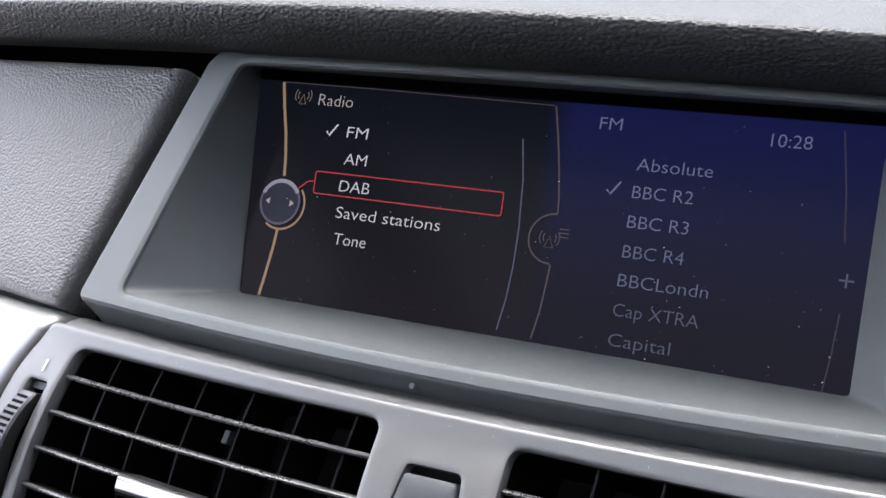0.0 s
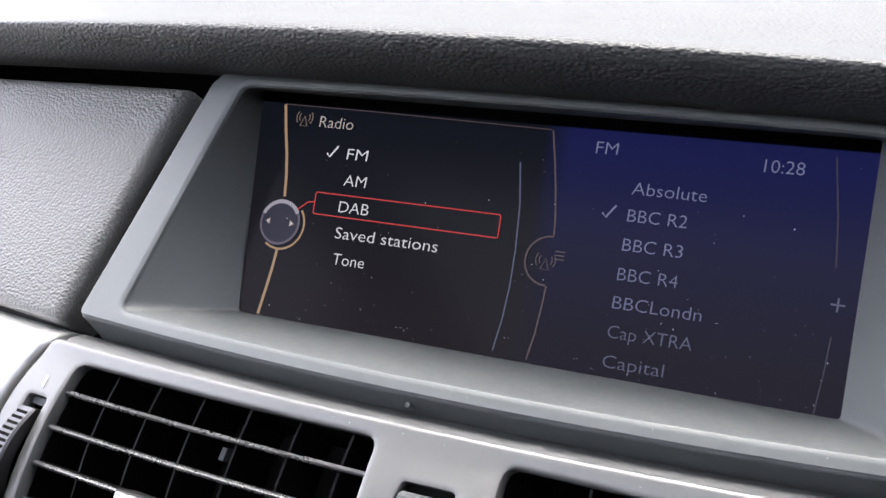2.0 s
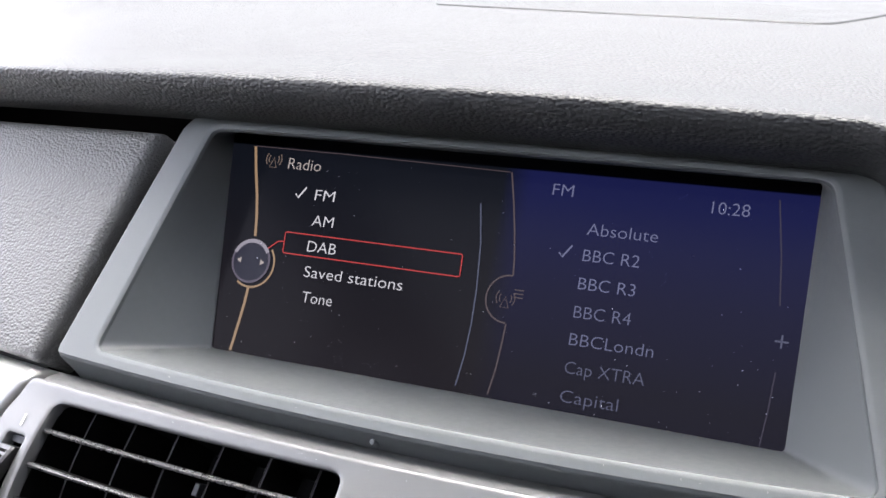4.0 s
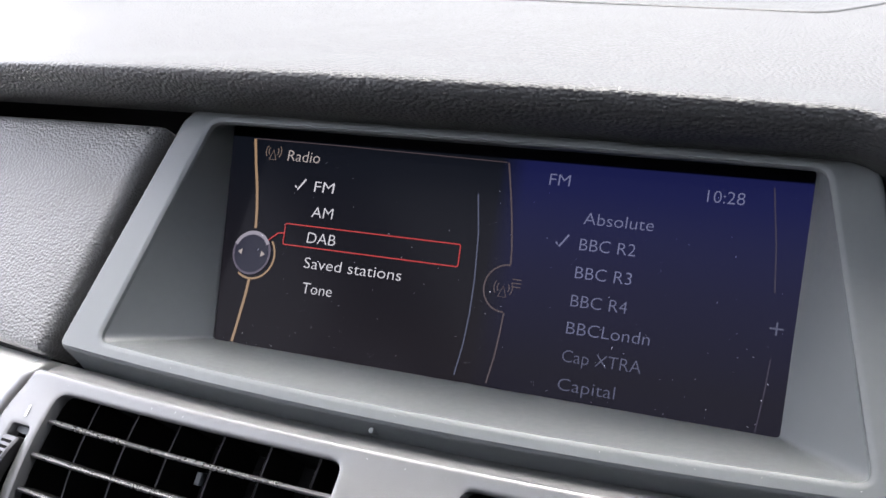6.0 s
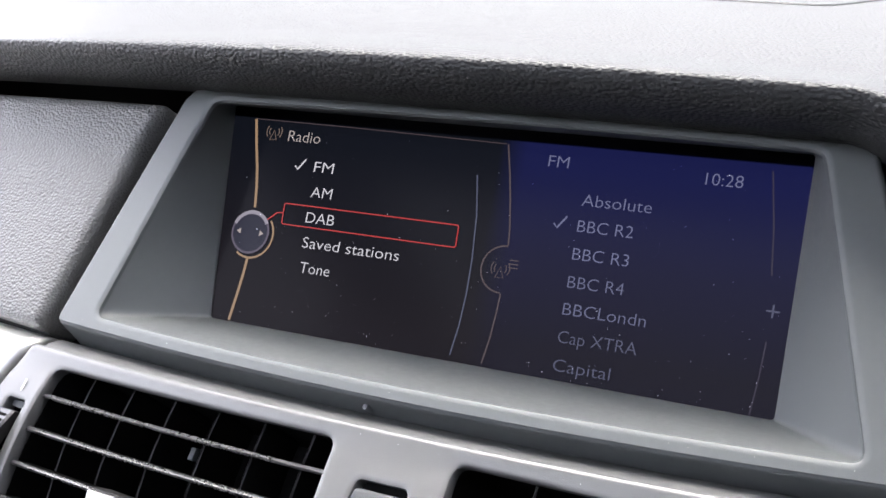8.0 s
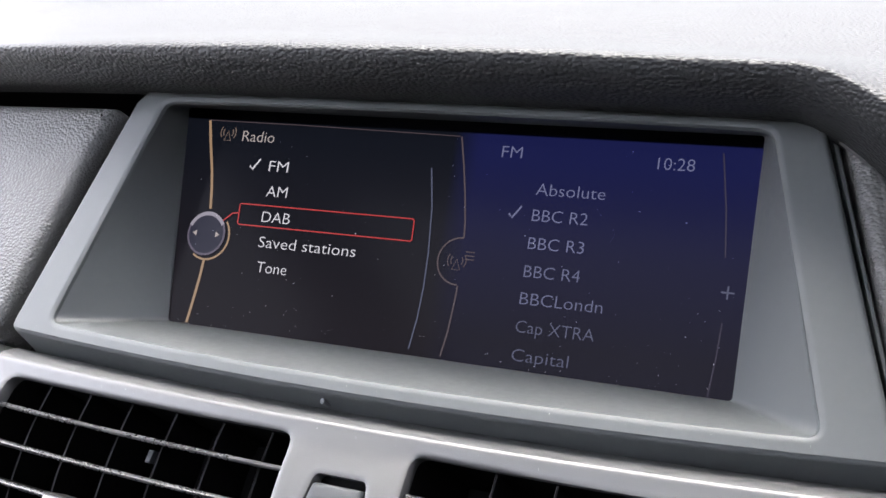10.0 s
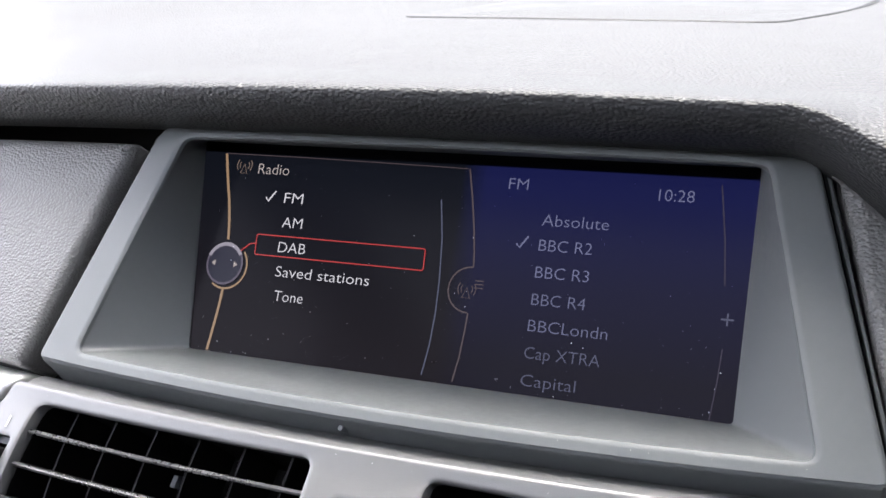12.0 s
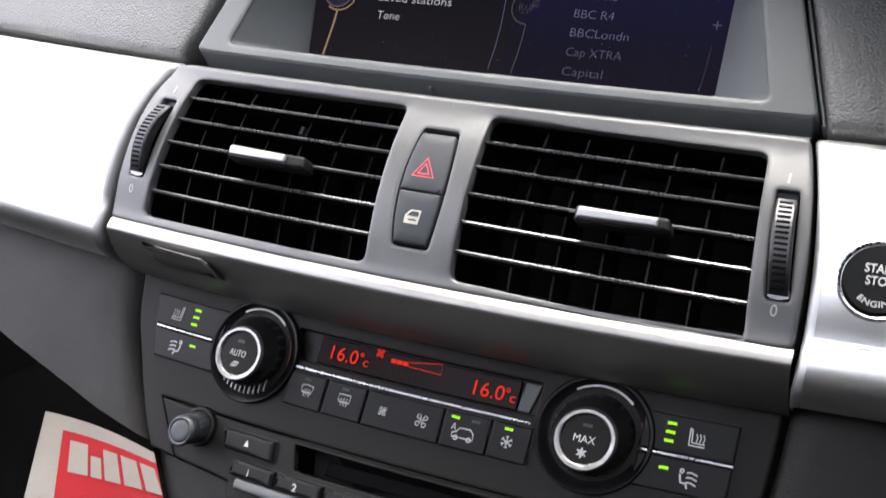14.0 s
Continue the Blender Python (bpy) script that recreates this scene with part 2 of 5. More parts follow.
def rings(bm, loops, caps=(False, False), closed=True):
    """Joins loops of 3D points, all of one length, into a skin."""
    made = [[bm.verts.new(p) for p in loop] for loop in loops]
    n = len(made[0])
    for a, b in zip(made, made[1:]):
        for i in range(n if closed else n - 1):
            j = (i + 1) % n
            bm.faces.new((a[i], a[j], b[j], b[i]))
    if caps[0]:
        bm.faces.new(made[0][::-1])
    if caps[1]:
        bm.faces.new(made[-1])
    return made


def slab(outline, levels, bm=None, bottom=False, top=True):
    """A plate over an outline; levels: rows of (inset, height), from the back to the front."""
    bm = bm or bmesh.new()
    rings(bm, [[(x, y, z) for x, y in inset(outline, d)] for d, z in levels], (bottom, top))
    return bm


def button(outline, height, base=-0.002, bevel=0.0008):
    return slab(outline, [(0, base), (0, height - bevel), (bevel * 0.35, height - bevel * 0.35), (bevel, height), (bevel + 0.0004, height)])


def fill(bm, loops, z, step=0.007):
    """Fills between loops of vertices in one plane, the first the outline, the others holes, with inner points."""
    polys = [[(v.co.x, v.co.y) for v in loop] for loop in loops]
    points, cons = [], []
    for poly in polys:
        k = len(points)
        points += poly
        cons += [(k + i, k + (i + 1) % len(poly)) for i in range(len(poly))]

    def inside(p, poly):
        odd = False
        for (ax, ay), (bx, by) in zip(poly, poly[1:] + poly[:1]):
            if (ay > p[1]) != (by > p[1]) and p[0] < ax + (p[1] - ay) * (bx - ax) / (by - ay):
                odd = not odd
        return odd

    def wanted(p):
        return inside(p, polys[0]) and not any(inside(p, h) for h in polys[1:])
    rim = np.array(points)
    (x0, y0), (x1, y1) = rim.min(0), rim.max(0)
    nx, ny = max(1, int((x1 - x0) / step)), max(1, int((y1 - y0) / step))
    for i in range(1, nx):
        for j in range(1, ny):
            p = (x0 + (x1 - x0) * i / nx, y0 + (y1 - y0) * j / ny)
            if wanted(p) and np.min(np.hypot(rim[:, 0] - p[0], rim[:, 1] - p[1])) > step * 0.4:
                points.append(p)
    res = delaunay_2d_cdt([Vector(p) for p in points], cons, [], 0, 1e-7)
    own = [v for loop in loops for v in loop]
    verts = [own[o[0]] if o and o[0] < len(own) else bm.verts.new((co.x, co.y, z)) for co, o in zip(res[0], res[3])]
    for tri in res[2]:
        c = [sum(res[0][i][k] for i in tri) / 3 for k in (0, 1)]
        if wanted(c) and len({verts[i] for i in tri}) == 3:
            bm.faces.new([verts[i] for i in tri])


def holed(outline, holes, lip=0.0008, depth=0.004, rim=0.0008, z=0.0):
    """A face plate with openings, rounded towards them."""
    bm = bmesh.new()

    def ring(pts):
        return [bm.verts.new((x, y, z)) for x, y in pts]
    loops = [(ring(inset(outline, rim + 0.0008)), outline, -1)] + [(ring(inset(h, -lip - 0.0008)), h, 1) for h in holes]
    fill(bm, [vs for vs, pts, sgn in loops], z)
    for vs, pts, sgn in loops:
        edge = [bm.verts.new((x, y, z)) for x, y in inset(pts, -lip if sgn > 0 else rim)]
        mid = [bm.verts.new((x, y, z - 0.35 * lip)) for x, y in inset(pts, -0.3 * lip if sgn > 0 else 0.3 * rim)]
        low = [bm.verts.new((x, y, z - lip)) for x, y in pts]
        end = [bm.verts.new((x, y, z - depth)) for x, y in pts]
        for a, b in ((vs, edge), (edge, mid), (mid, low), (low, end)):
            for i in range(len(a)):
                j = (i + 1) % len(a)
                bm.faces.new((a[i], a[j], b[j], b[i]))
    return bm


def ribbon(pts, width, z=0.0, closed=False, bm=None):
    """A flat line of some width through 2D points."""
    bm = bm or bmesh.new()
    n = len(pts)
    sides = []
    for i, p in enumerate(pts):
        a = Vector(pts[i - 1]) if (i or closed) else Vector(p)
        b = Vector(pts[(i + 1) % n]) if (i < n - 1 or closed) else Vector(p)
        d = (b - a).normalized()
        o = Vector((-d.y, d.x)) * width / 2
        sides.append((bm.verts.new((p[0] + o.x, p[1] + o.y, z)), bm.verts.new((p[0] - o.x, p[1] - o.y, z))))
    for a, b in zip(sides, sides[1:] + (sides[:1] if closed else [])):
        bm.faces.new((a[0], a[1], b[1], b[0]))
    return bm


def flat(outline, z=0.0, bm=None):
    bm = bm or bmesh.new()
    bm.faces.new([bm.verts.new((x, y, z)) for x, y in outline])
    return bm


def lettering(body, thin=0.0):
    """The built-in font's outline of a word, as a bmesh, and its cap height."""
    cu = bpy.data.curves.new("lettering", "FONT")
    cu.body = body
    cu.resolution_u = 3
    cu.offset = -thin
    ob = bpy.data.objects.new("lettering", cu)
    scene.collection.objects.link(ob)
    me = bpy.data.meshes.new_from_object(ob.evaluated_get(bpy.context.evaluated_depsgraph_get()))
    bm = bmesh.new()
    bm.from_mesh(me)
    bpy.data.objects.remove(ob)
    bpy.data.curves.remove(cu)
    bpy.data.meshes.remove(me)
    return bm


CAP = max(v.co.y for v in lettering("H").verts)


def word(body, x, y, width, cap, z=0.0, thin=0.0):
    """Writing from (x, y) on its base line, of that width and cap height."""
    bm = lettering(body, thin)
    x0, x1 = min(v.co.x for v in bm.verts), max(v.co.x for v in bm.verts)
    if width is None:
        width = (x1 - x0) * cap / CAP
        x -= width / 2
    for v in bm.verts:
        v.co = ((v.co.x - x0) / (x1 - x0) * width + x, y + v.co.y * cap / CAP, z)
    return bm


def lay(bm, place):
    """Lays a flat-built mesh on a panel."""
    for v in bm.verts:
        v.co = place(*v.co)
    return bm


def thing(name, at, label, category, group="", kind=""):
    ob = new(name)
    ob.empty_display_size = 0.02
    ob.location = at
    return tagged(ob, label, category, group, kind)


def part(name, bm, mat, parent=None, label="", smooth=38, fix=True):
    """One mesh object, its points given in the world, under a thing or a part."""
    if fix:
        bmesh.ops.recalc_face_normals(bm, faces=bm.faces[:])
    base = Vector()
    up = parent
    while up:
        base += up.location
        up = up.parent
    bm.transform(Matrix.Translation(-base))
    me = bpy.data.meshes.new(name)
    bm.to_mesh(me)
    bm.free()
    me.materials.append(mat)
    me.shade_smooth()
    me.set_sharp_from_angle(angle=radians(smooth))
    ob = new(name, me)
    ob.parent = parent
    return tagged(ob, label)


def solo(name, bm, mat, label, category, group="", kind="", smooth=38, fix=True):
    """A thing that is one mesh."""
    return tagged(part(name, bm, mat, None, "", smooth, fix), label, category, group, kind)


def facing_up(bm, way):
    """Turns open sheets so that they face the given way."""
    bm.normal_update()
    total = Vector()
    for f in bm.faces:
        total += f.normal * f.calc_area()
    if total.dot(Vector(way)) < 0:
        bmesh.ops.reverse_faces(bm, faces=bm.faces[:])
    return bm


def block(x0, y0, z0, x1, y1, z1, bm=None):
    bm = bm or bmesh.new()
    slab(box2(x0, y0, x1, y1), [(0, z0), (0, z1)], bm, bottom=True)
    return bm


# ---- the cabin shell (roof and side walls added unseen, to shape the light) and the ground ----
solo("ground", block(-300, -300, -0.55, 300, 300, -0.5), TARMAC, "grey tarmac ground outside the car", "ground", kind="structure")
solo("floor", block(-0.78, -2.0, 0.20, 0.78, 0.62, 0.24), CARPET, "black carpeted floor of the car's footwell", "floor", kind="structure")
ROOF_Y, ROOF_X = (-1.78, -0.89), 0.66  # unseen glass roof over the rear seats, an opening added to light the panels
HEADER_Y = -0.15  # where the roof ends over the windscreen
roof = block(-0.80, -2.0, 1.38, 0.80, ROOF_Y[0], 1.42)
block(-0.80, ROOF_Y[0], 1.38, -ROOF_X, ROOF_Y[1], 1.42, roof), block(ROOF_X, ROOF_Y[0], 1.38, 0.80, ROOF_Y[1], 1.42, roof), block(-0.80, ROOF_Y[1], 1.38, 0.80, HEADER_Y, 1.42, roof)
solo("ceiling", roof, HEADLINER, "unseen roof added to block light, round a glass panel", "ceiling", kind="structure")
# Unseen side walls; their sill heights set how much light comes in.
for side, name in ((-1, "wall_west"), (1, "wall_east")):
    w = bmesh.new()
    a, b = sorted((side * 0.75, side * 0.80))
    block(a, -2.0, 0.24, b, -1.15, 0.86, w), block(a, 0.05, 0.24, b, 0.62, 0.84, w)
    # The east side is nearly closed, in place of a sitter blocking its light.
    block(a, -1.15, 0.24, b, 0.05, 0.62 if side < 0 else 1.12, w)
    block(a, -2.0, 1.345, b, HEADER_Y, 1.38, w)
    block(a, -1.28, 0.86, b, -1.20, 1.345, w), block(a, -2.0, 0.86, b, -1.92 if side < 0 else -1.28, 1.345, w)
    solo(name, w, CABIN, "unseen dark side wall added to shape the window light", "wall", kind="structure")
# Unseen rear wall, added to keep light out from behind.
solo("wall_south", block(-0.75, -2.05, 0.24, 0.75, -2.0, 1.38), CABIN, "unseen dark rear wall added to close off light", "wall", kind="structure")
solo("wall_north", block(-0.75, 0.62, 0.2, 0.75, 0.66, 0.80), CABIN, "dark bulkhead at the front of the footwell", "wall", kind="structure")


# Unseen windscreen; its heavy tint is added to dim light on the dashboard.
pane = bpy.data.materials.new("dimming_windscreen")
pane.use_nodes = True
pn = pane.node_tree
clear, shine, both = pn.nodes.new("ShaderNodeBsdfTransparent"), pn.nodes.new("ShaderNodeBsdfGlossy"), pn.nodes.new("ShaderNodeMixShader")
clear.inputs[0].default_value, shine.inputs["Roughness"].default_value, both.inputs[0].default_value = (0.29, 0.30, 0.296, 1), 0.02, 0.05
pn.links.new(clear.outputs[0], both.inputs[1]), pn.links.new(shine.outputs[0], both.inputs[2]), pn.links.new(both.outputs[0], pn.nodes["Material Output"].inputs[0])
glass = bmesh.new()
rings(glass, [[(x, y, z) for x in (-0.74, 0.74)] for y, z in ((0.62, 0.845), (0.30, 1.13), (HEADER_Y, 1.385))], closed=False)
solo("window_1", glass, pane, "unseen windscreen, tinted to cut the light on the dashboard", "windscreen", kind="structure", fix=False)
# Unseen roof pane, nearly clear, added to light the panels from behind.
roof_pane = pane.copy()
roof_pane.name = "unseen_roof_glass"
for nd in roof_pane.node_tree.nodes:
    if nd.bl_idname == "ShaderNodeBsdfTransparent":
        nd.inputs[0].default_value = (0.95, 0.96, 0.95, 1)
solo("window_2", block(-ROOF_X - 0.01, ROOF_Y[0] - 0.01, 1.395, ROOF_X + 0.01, ROOF_Y[1] + 0.01, 1.40), roof_pane, "unseen glass roof panel added to let light in from behind", "roof glass", kind="structure")

# ---- the padded dashboard top ----
TOP_Z = 0.8083


def crown(x):
    """How far the dashboard falls away from its middle."""
    return 0.17 * min(x * x, 0.16)


def lean(x):
    """The front edge drops a little towards the driver."""
    return 0.018 * min(max(0.0, x + 0.06), 0.20)


def nose_base(x):
    """Where the padded roll meets the panel below: level over the screen, sweeping down beside it."""
    if x < 0.115:
        return -0.0996 + (0.12 if x < 0 else 0.19) * min(x * x, 0.16)
    w = (x - 0.115) / 0.0861
    return -0.0971 + 0.0911 * w ** 1.4


def dash_columns():
    xs = [-0.74 + 0.04 * i for i in range(11)] + [-0.30 + 0.01 * i for i in range(40)] + [0.10 + 0.005 * i for i in range(36)] + [0.29 + 0.04 * i for i in range(12)]
    return xs


RISE = ((0.015, 0.0010), (0.05, 0.0042), (0.11, 0.0092), (0.18, 0.0140), (0.28, 0.0200), (0.36, 0.0300), (0.44, 0.0420), (0.52, 0.0520), (0.57, 0.0560))


def dash_profile(x):
    down = min(nose_base(x), 0.03)
    bow = 0.5 * min(x * x, 0.16)
    p0 = bez(0, -down, -0.004)
    p1 = bez(0, -down, 0.0)
    y0, z0 = p0.y + bow, p0.z - 0.001
    y1, z1 = p1.y + bow - 0.003, p1.z
    turn = math.atan((min(nose_base(x + 0.004), 0.03) - min(nose_base(x - 0.004), 0.03)) / 0.008) if x > 0.1 else 0.0
    side = 0.0150 * math.sin(turn)
    ny, nz = y1 - 0.0205 - 0.0085 * math.sin(turn), z1 + 0.0156 * math.cos(turn) + 0.003 * math.sin(turn)
    ty, tz = 0.030 + bow, TOP_Z - crown(x) - lean(x)
    extra = max(0.0, tz - nz - 0.008)
    lower = [(y1, z1), (y1 - 0.0070, z1 + 0.0005), (ny - 0.0002, nz - 0.0070), (ny, nz)]
    upper = [(ny, nz), (ny - 0.0004, nz + 0.0036 + 0.97 * extra), (ny + 0.016 - min(0.005, 0.12 * extra) + 0.15 * max(0.0, ty - ny - 0.038), tz - 0.0010), (ty, tz)]
    pts = [(x, y0, z0)]
    for curve, n in ((lower, 7), (upper, 12)):
        for i in range(n + (curve is upper)):
            w = i / n
            pts.append((x + side * (w if curve is lower else 1 - 0.8 * w), *tuple((1 - w) ** 3 * a + 3 * w * (1 - w) ** 2 * b + 3 * w * w * (1 - w) * c + w ** 3 * d for a, b, c, d in zip(*curve))))
    for i, (far, rise) in enumerate(RISE):
        pts.append((x + side * 0.2 * max(0, 2 - i) / 2, ty + far - bow * min(1.0, far / 0.55), tz + rise + (crown(x) + lean(x)) * min(1.0, far / 0.4)))
    return pts


pad_top = thing("dashboard_pad", (0, 0.2, 0.80), "charcoal grained leatherette dashboard top with a rolled front edge", "dashboard")
columns = [dash_profile(x) for x in dash_columns()]
whole = bmesh.new()
rings(whole, columns, closed=False)
facing_up(whole, (0, -0.3, 1))
whole.normal_update()
flow = [v.normal.copy() for v in whole.verts]
whole.free()
CREST, DEEP = 20, len(columns[0])
for name, lo, hi, lab in (("top_skin", CREST, DEEP, "broad grained top"), ("rolled_edge", 0, CREST + 1, "thick rolled front edge")):
    bm = bmesh.new()
    rings(bm, [c[lo:hi] for c in columns], closed=False)
    skin = part(name, facing_up(bm, (0, -0.3, 1)), TOPLEATHER, pad_top, lab, fix=False, smooth=80)
    skin.data.normals_split_custom_set_from_vertices([flow[i * DEEP + j] for i in range(len(columns)) for j in range(lo, hi)])

# the speaker grille let into the top, with its edge line
grille_out = rounded([(-0.128, 0.238), (-0.065, 0.214), (0.0, 0.205), (0.088, 0.203), (0.112, 0.262), (0.135, 0.36), (-0.08, 0.36)], [0.012, 0.03, 0.03, 0.012, 0.02, 0.01, 0.02], step=0.01)


def on_top(x, y, out):
    far = y - 0.030
    rise = np.interp(far, [a for a, b in RISE], [b for a, b in RISE])
    return Vector((x, y + 0.5 * x * x * (1 - far / 0.55), TOP_Z - (crown(x) + lean(x)) * (1 - far / 0.4) + float(rise) + 0.0006 + out))


speaker = thing("speaker_grille", on_top(0, 0.28, 0), "charcoal perforated speaker grille in the dashboard top", "speaker grille")
part("grille_frame", lay(slab(grille_out, [(0, -0.004), (0, -0.0004), (0.0006, 0.0002)]), on_top), GRILLE, speaker)
holes = bmesh.new()
for i in range(52):
    for j in range(12):
        cx, cy = -0.13 + 0.0048 * i + 0.0024 * (j % 2), 0.212 + 0.0042 * j
        if cx < 0.080 + 0.4 * (cy - 0.205) and cy > 0.211 + 1.6 * max(0.0, -cx) ** 2 + 0.12 * max(0.0, -cx):
            flat(circle2(cx, cy, 0.0006, 6), 0.0005, holes)
tagged(part("perforations", lay(holes, on_top), TRIMLINE, speaker, "rows of small dark holes", fix=False), kind="stuff")
part("edge_line", lay(ribbon(inset(grille_out, -0.0008), 0.0004, 0.0003, closed=True), on_top), GRILLE, speaker, "fine edge line", fix=False)


# ---- the padded panels beside the screen ----
def pad(name, outline, label):
    t = thing(name, bez(*[sum(p[i] for p in outline) / len(outline) for i in (0, 1)], 0), label, "dashboard panel", "leatherette panels beside the screen")
    pts = rounded(outline, 0.0032, n=4, step=0.006)
    lv = [(0, -0.022), (0, -0.0040), (0.0005, -0.0022), (0.0015, -0.0007), (0.0030, 0.0003), (0.0050, 0.0008)]
    b = slab(pts, lv, top=False)
    b.verts.ensure_lookup_table()
    fill(b, [b.verts[-len(pts):]], 0.0008, 0.012)
    part("padded_skin", lay(b, bez), LEATHER, t, smooth=50)
    x0, x1 = sorted((outline[0][0], outline[1][0]))
    u = outline[1][1] + 0.0012
    # The flange is near-black: shade in the gap above the trim, put in colour.
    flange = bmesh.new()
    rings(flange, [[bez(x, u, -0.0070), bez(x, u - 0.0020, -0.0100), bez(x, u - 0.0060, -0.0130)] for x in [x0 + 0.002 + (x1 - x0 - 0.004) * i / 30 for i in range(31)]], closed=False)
    part("lower_flange", facing_up(flange, (0, -1, -0.2)), TRIMLINE, t, "flange in near-black, as shade above the trim", fix=False)
    return t


def under_roll(x, gap):
    return -nose_base(x) - gap


west_top = [(x, under_roll(x, 0.0082)) for x in (-0.1335, -0.16, -0.20, -0.26, -0.33, -0.42, -0.70)]
east_top = [(x, under_roll(x, -0.0040)) for x in (0.1935, 0.185, 0.175, 0.165, 0.155, 0.145, 0.137, 0.1280)]
pad("dash_panel", [(-0.70, -0.0082), (-0.1603, -0.0078)] + west_top, "grey grained leatherette panel between dashboard top and trim")
pad("dash_panel", [(0.1562, -0.0078), (0.2000, -0.0076)] + east_top, "grey grained leatherette panel beside the screen surround")
solo("dash_core", lay(block(-0.70, -0.012, -0.050, 0.40, 0.10, -0.024), lambda x, u, o: bez(x, u, o)), TRIMLINE, "black inner body of the dashboard behind its panels", "dashboard core", kind="structure")

# ---- the screen surround and the display ----
N_SIDE = 14


def quad_outline(bl, br, tr, tl, r):
    """Four rounded corners with the same number of points for every call, to loft between them."""
    out = []
    pts = [Vector(p) for p in (bl, br, tr, tl)]
    for i in range(4):
        p, a, b = pts[i], pts[i - 1], pts[(i + 1) % 4]
        s, e = p + (a - p).normalized() * r, p + (b - p).normalized() * r
        nxt = b + (p - b).normalized() * r
        for j in range(6):
            w = j / 5
            out.append(tuple(s * (1 - w) ** 2 + p * 2 * w * (1 - w) + e * w * w))
        for j in range(1, N_SIDE):
            out.append(tuple(e.lerp(nxt, j / N_SIDE)))
    return out


def brow(x, u, out):
    """The surround's face bends back under the padded roll at its top."""
    return bez(x, u, out - 45.0 * max(0.0, u - 0.0905) ** 2)


surround = thing("screen_surround", bez(0, 0, 0), "satin dark grey plastic surround of the recessed display", "screen surround")
outer = rounded([(-0.1522, -0.0030), (0.1522, -0.0030), (0.1186, 0.112), (-0.1186, 0.112)], [0.0042, 0.0042, 0.0042, 0.0042], step=0.008)
mouth = quad_outline((-0.1322, 0.0030), (0.1318, 0.0030), (0.1090, 0.0926), (-0.1096, 0.0926), 0.0042)
mouth = [(x, y + 0.0022 * (1 - (x / 0.1090) ** 2) if y > 0.0925 else y) for x, y in mouth]
part("face_frame", lay(holed(outer, [mouth], lip=0.0018, depth=0.0022, rim=0.0011), brow), BEZEL, surround)
skirt = bmesh.new()
rings(skirt, [[brow(x, y, z) for x, y in inset(outer, d)] for d, z in ((0.0, -0.0015), (-0.0004, -0.012), (-0.0004, -0.030))])
part("outer_edge", skirt, BEZEL, surround)
roll = bmesh.new()
rings(roll, [[bez(x, -t, o) for t, o in ((0.0016, -0.0002), (0.0024, -0.0004), (0.0030, -0.0009), (0.0034, -0.0020), (0.0046, -0.0062), (0.0064, -0.0114), (0.0080, -0.0155), (0.0084, -0.022))] for x in [-0.1494 + 0.2988 * i / 40 for i in range(41)]], closed=False)
part("lower_roll", facing_up(roll, (0, -1, -0.2)), BEZEL, surround, "rounded lower edge", fix=False)
seal = slab([(0.1535, -0.0045), (0.1552, -0.0045), (0.1250, 0.100), (0.1233, 0.100)], [(0, -0.016), (0, -0.0052), (0.0004, -0.0046)])
part("edge_strip", lay(seal, bez), BEZEL, surround, "narrow grey strip along the edge")
inner_end = quad_outline((0.0, 0.0), (0.209, 0.0), (0.2095, 0.084), (-0.0098, 0.084), 0.0015)
walls = bmesh.new()
first = [brow(x, y, -0.0018) for x, y in mouth]
last = [scr(u, v, 0.0008) for u, v in inner_end]
loops = [first] + [[a.lerp(b, w) for a, b in zip(first, last)] for w in (0.03, 0.25, 0.5, 0.75, 0.97)] + [last, [scr(u, v, -0.004) for u, v in inner_end]]
rings(walls, loops)
part("recess_wall", walls, BEZEL, surround, "smooth sloping wall round the recess")
part("sensor", lay(slab(circle2(-0.0150, -0.0052, 0.0011, 14), [(0, -0.009), (0, -0.0052), (0.0003, -0.0047)]), bez), STUD, surround, "tiny pale grey sensor stud")

display = thing("display_screen", (0, 0, 0.7), "lit navy radio menu display with dust on its glass", "display screen")
panel = bmesh.new()
rings(panel, [[scr(x, y, 0.0) for x, y in densify(box2(-0.014, -0.003, 0.214, 0.088), 0.02)], [scr(x, y, -0.004) for x, y in densify(box2(-0.014, -0.003, 0.214, 0.088), 0.02)]], (True, True))
part("glass_panel", panel, DISPLAY, display, "glossy dark navy glass")
MM = 0.001


def ui(name, bm_local, mat, label="", lift=0.0003):
    for v in bm_local.verts:
        v.co.z += lift
    return part(name, lay(bm_local, scr), mat, display, label, fix=False)


def ui_word(body, u0, u1, base, mat, cap=4.05):
    ui("text", word(body, u0 * MM, base * MM, (u1 - u0) * MM, cap * MM, thin=0.009), mat, body)


ui_word("Radio", 17.3, 31.5, 71.8, UI_HEAD, 4.2)
ui_word("FM", 31.4, 39.8, 60.8, UI_WHITE)
ui_word("AM", 32.3, 41.3, 51.1, UI_WHITE)
ui_word("DAB", 32.4, 44.5, 41.3, UI_WHITE)
ui_word("Saved stations", 33.1, 73.6, 31.8, UI_WHITE)
ui_word("Tone", 34.2, 46.9, 22.4, UI_WHITE)
ui_word("FM", 122.9, 130.3, 71.8, UI_DIM)
ui_word("10:28", 176.9, 188.9, 70.9, UI_DIM)
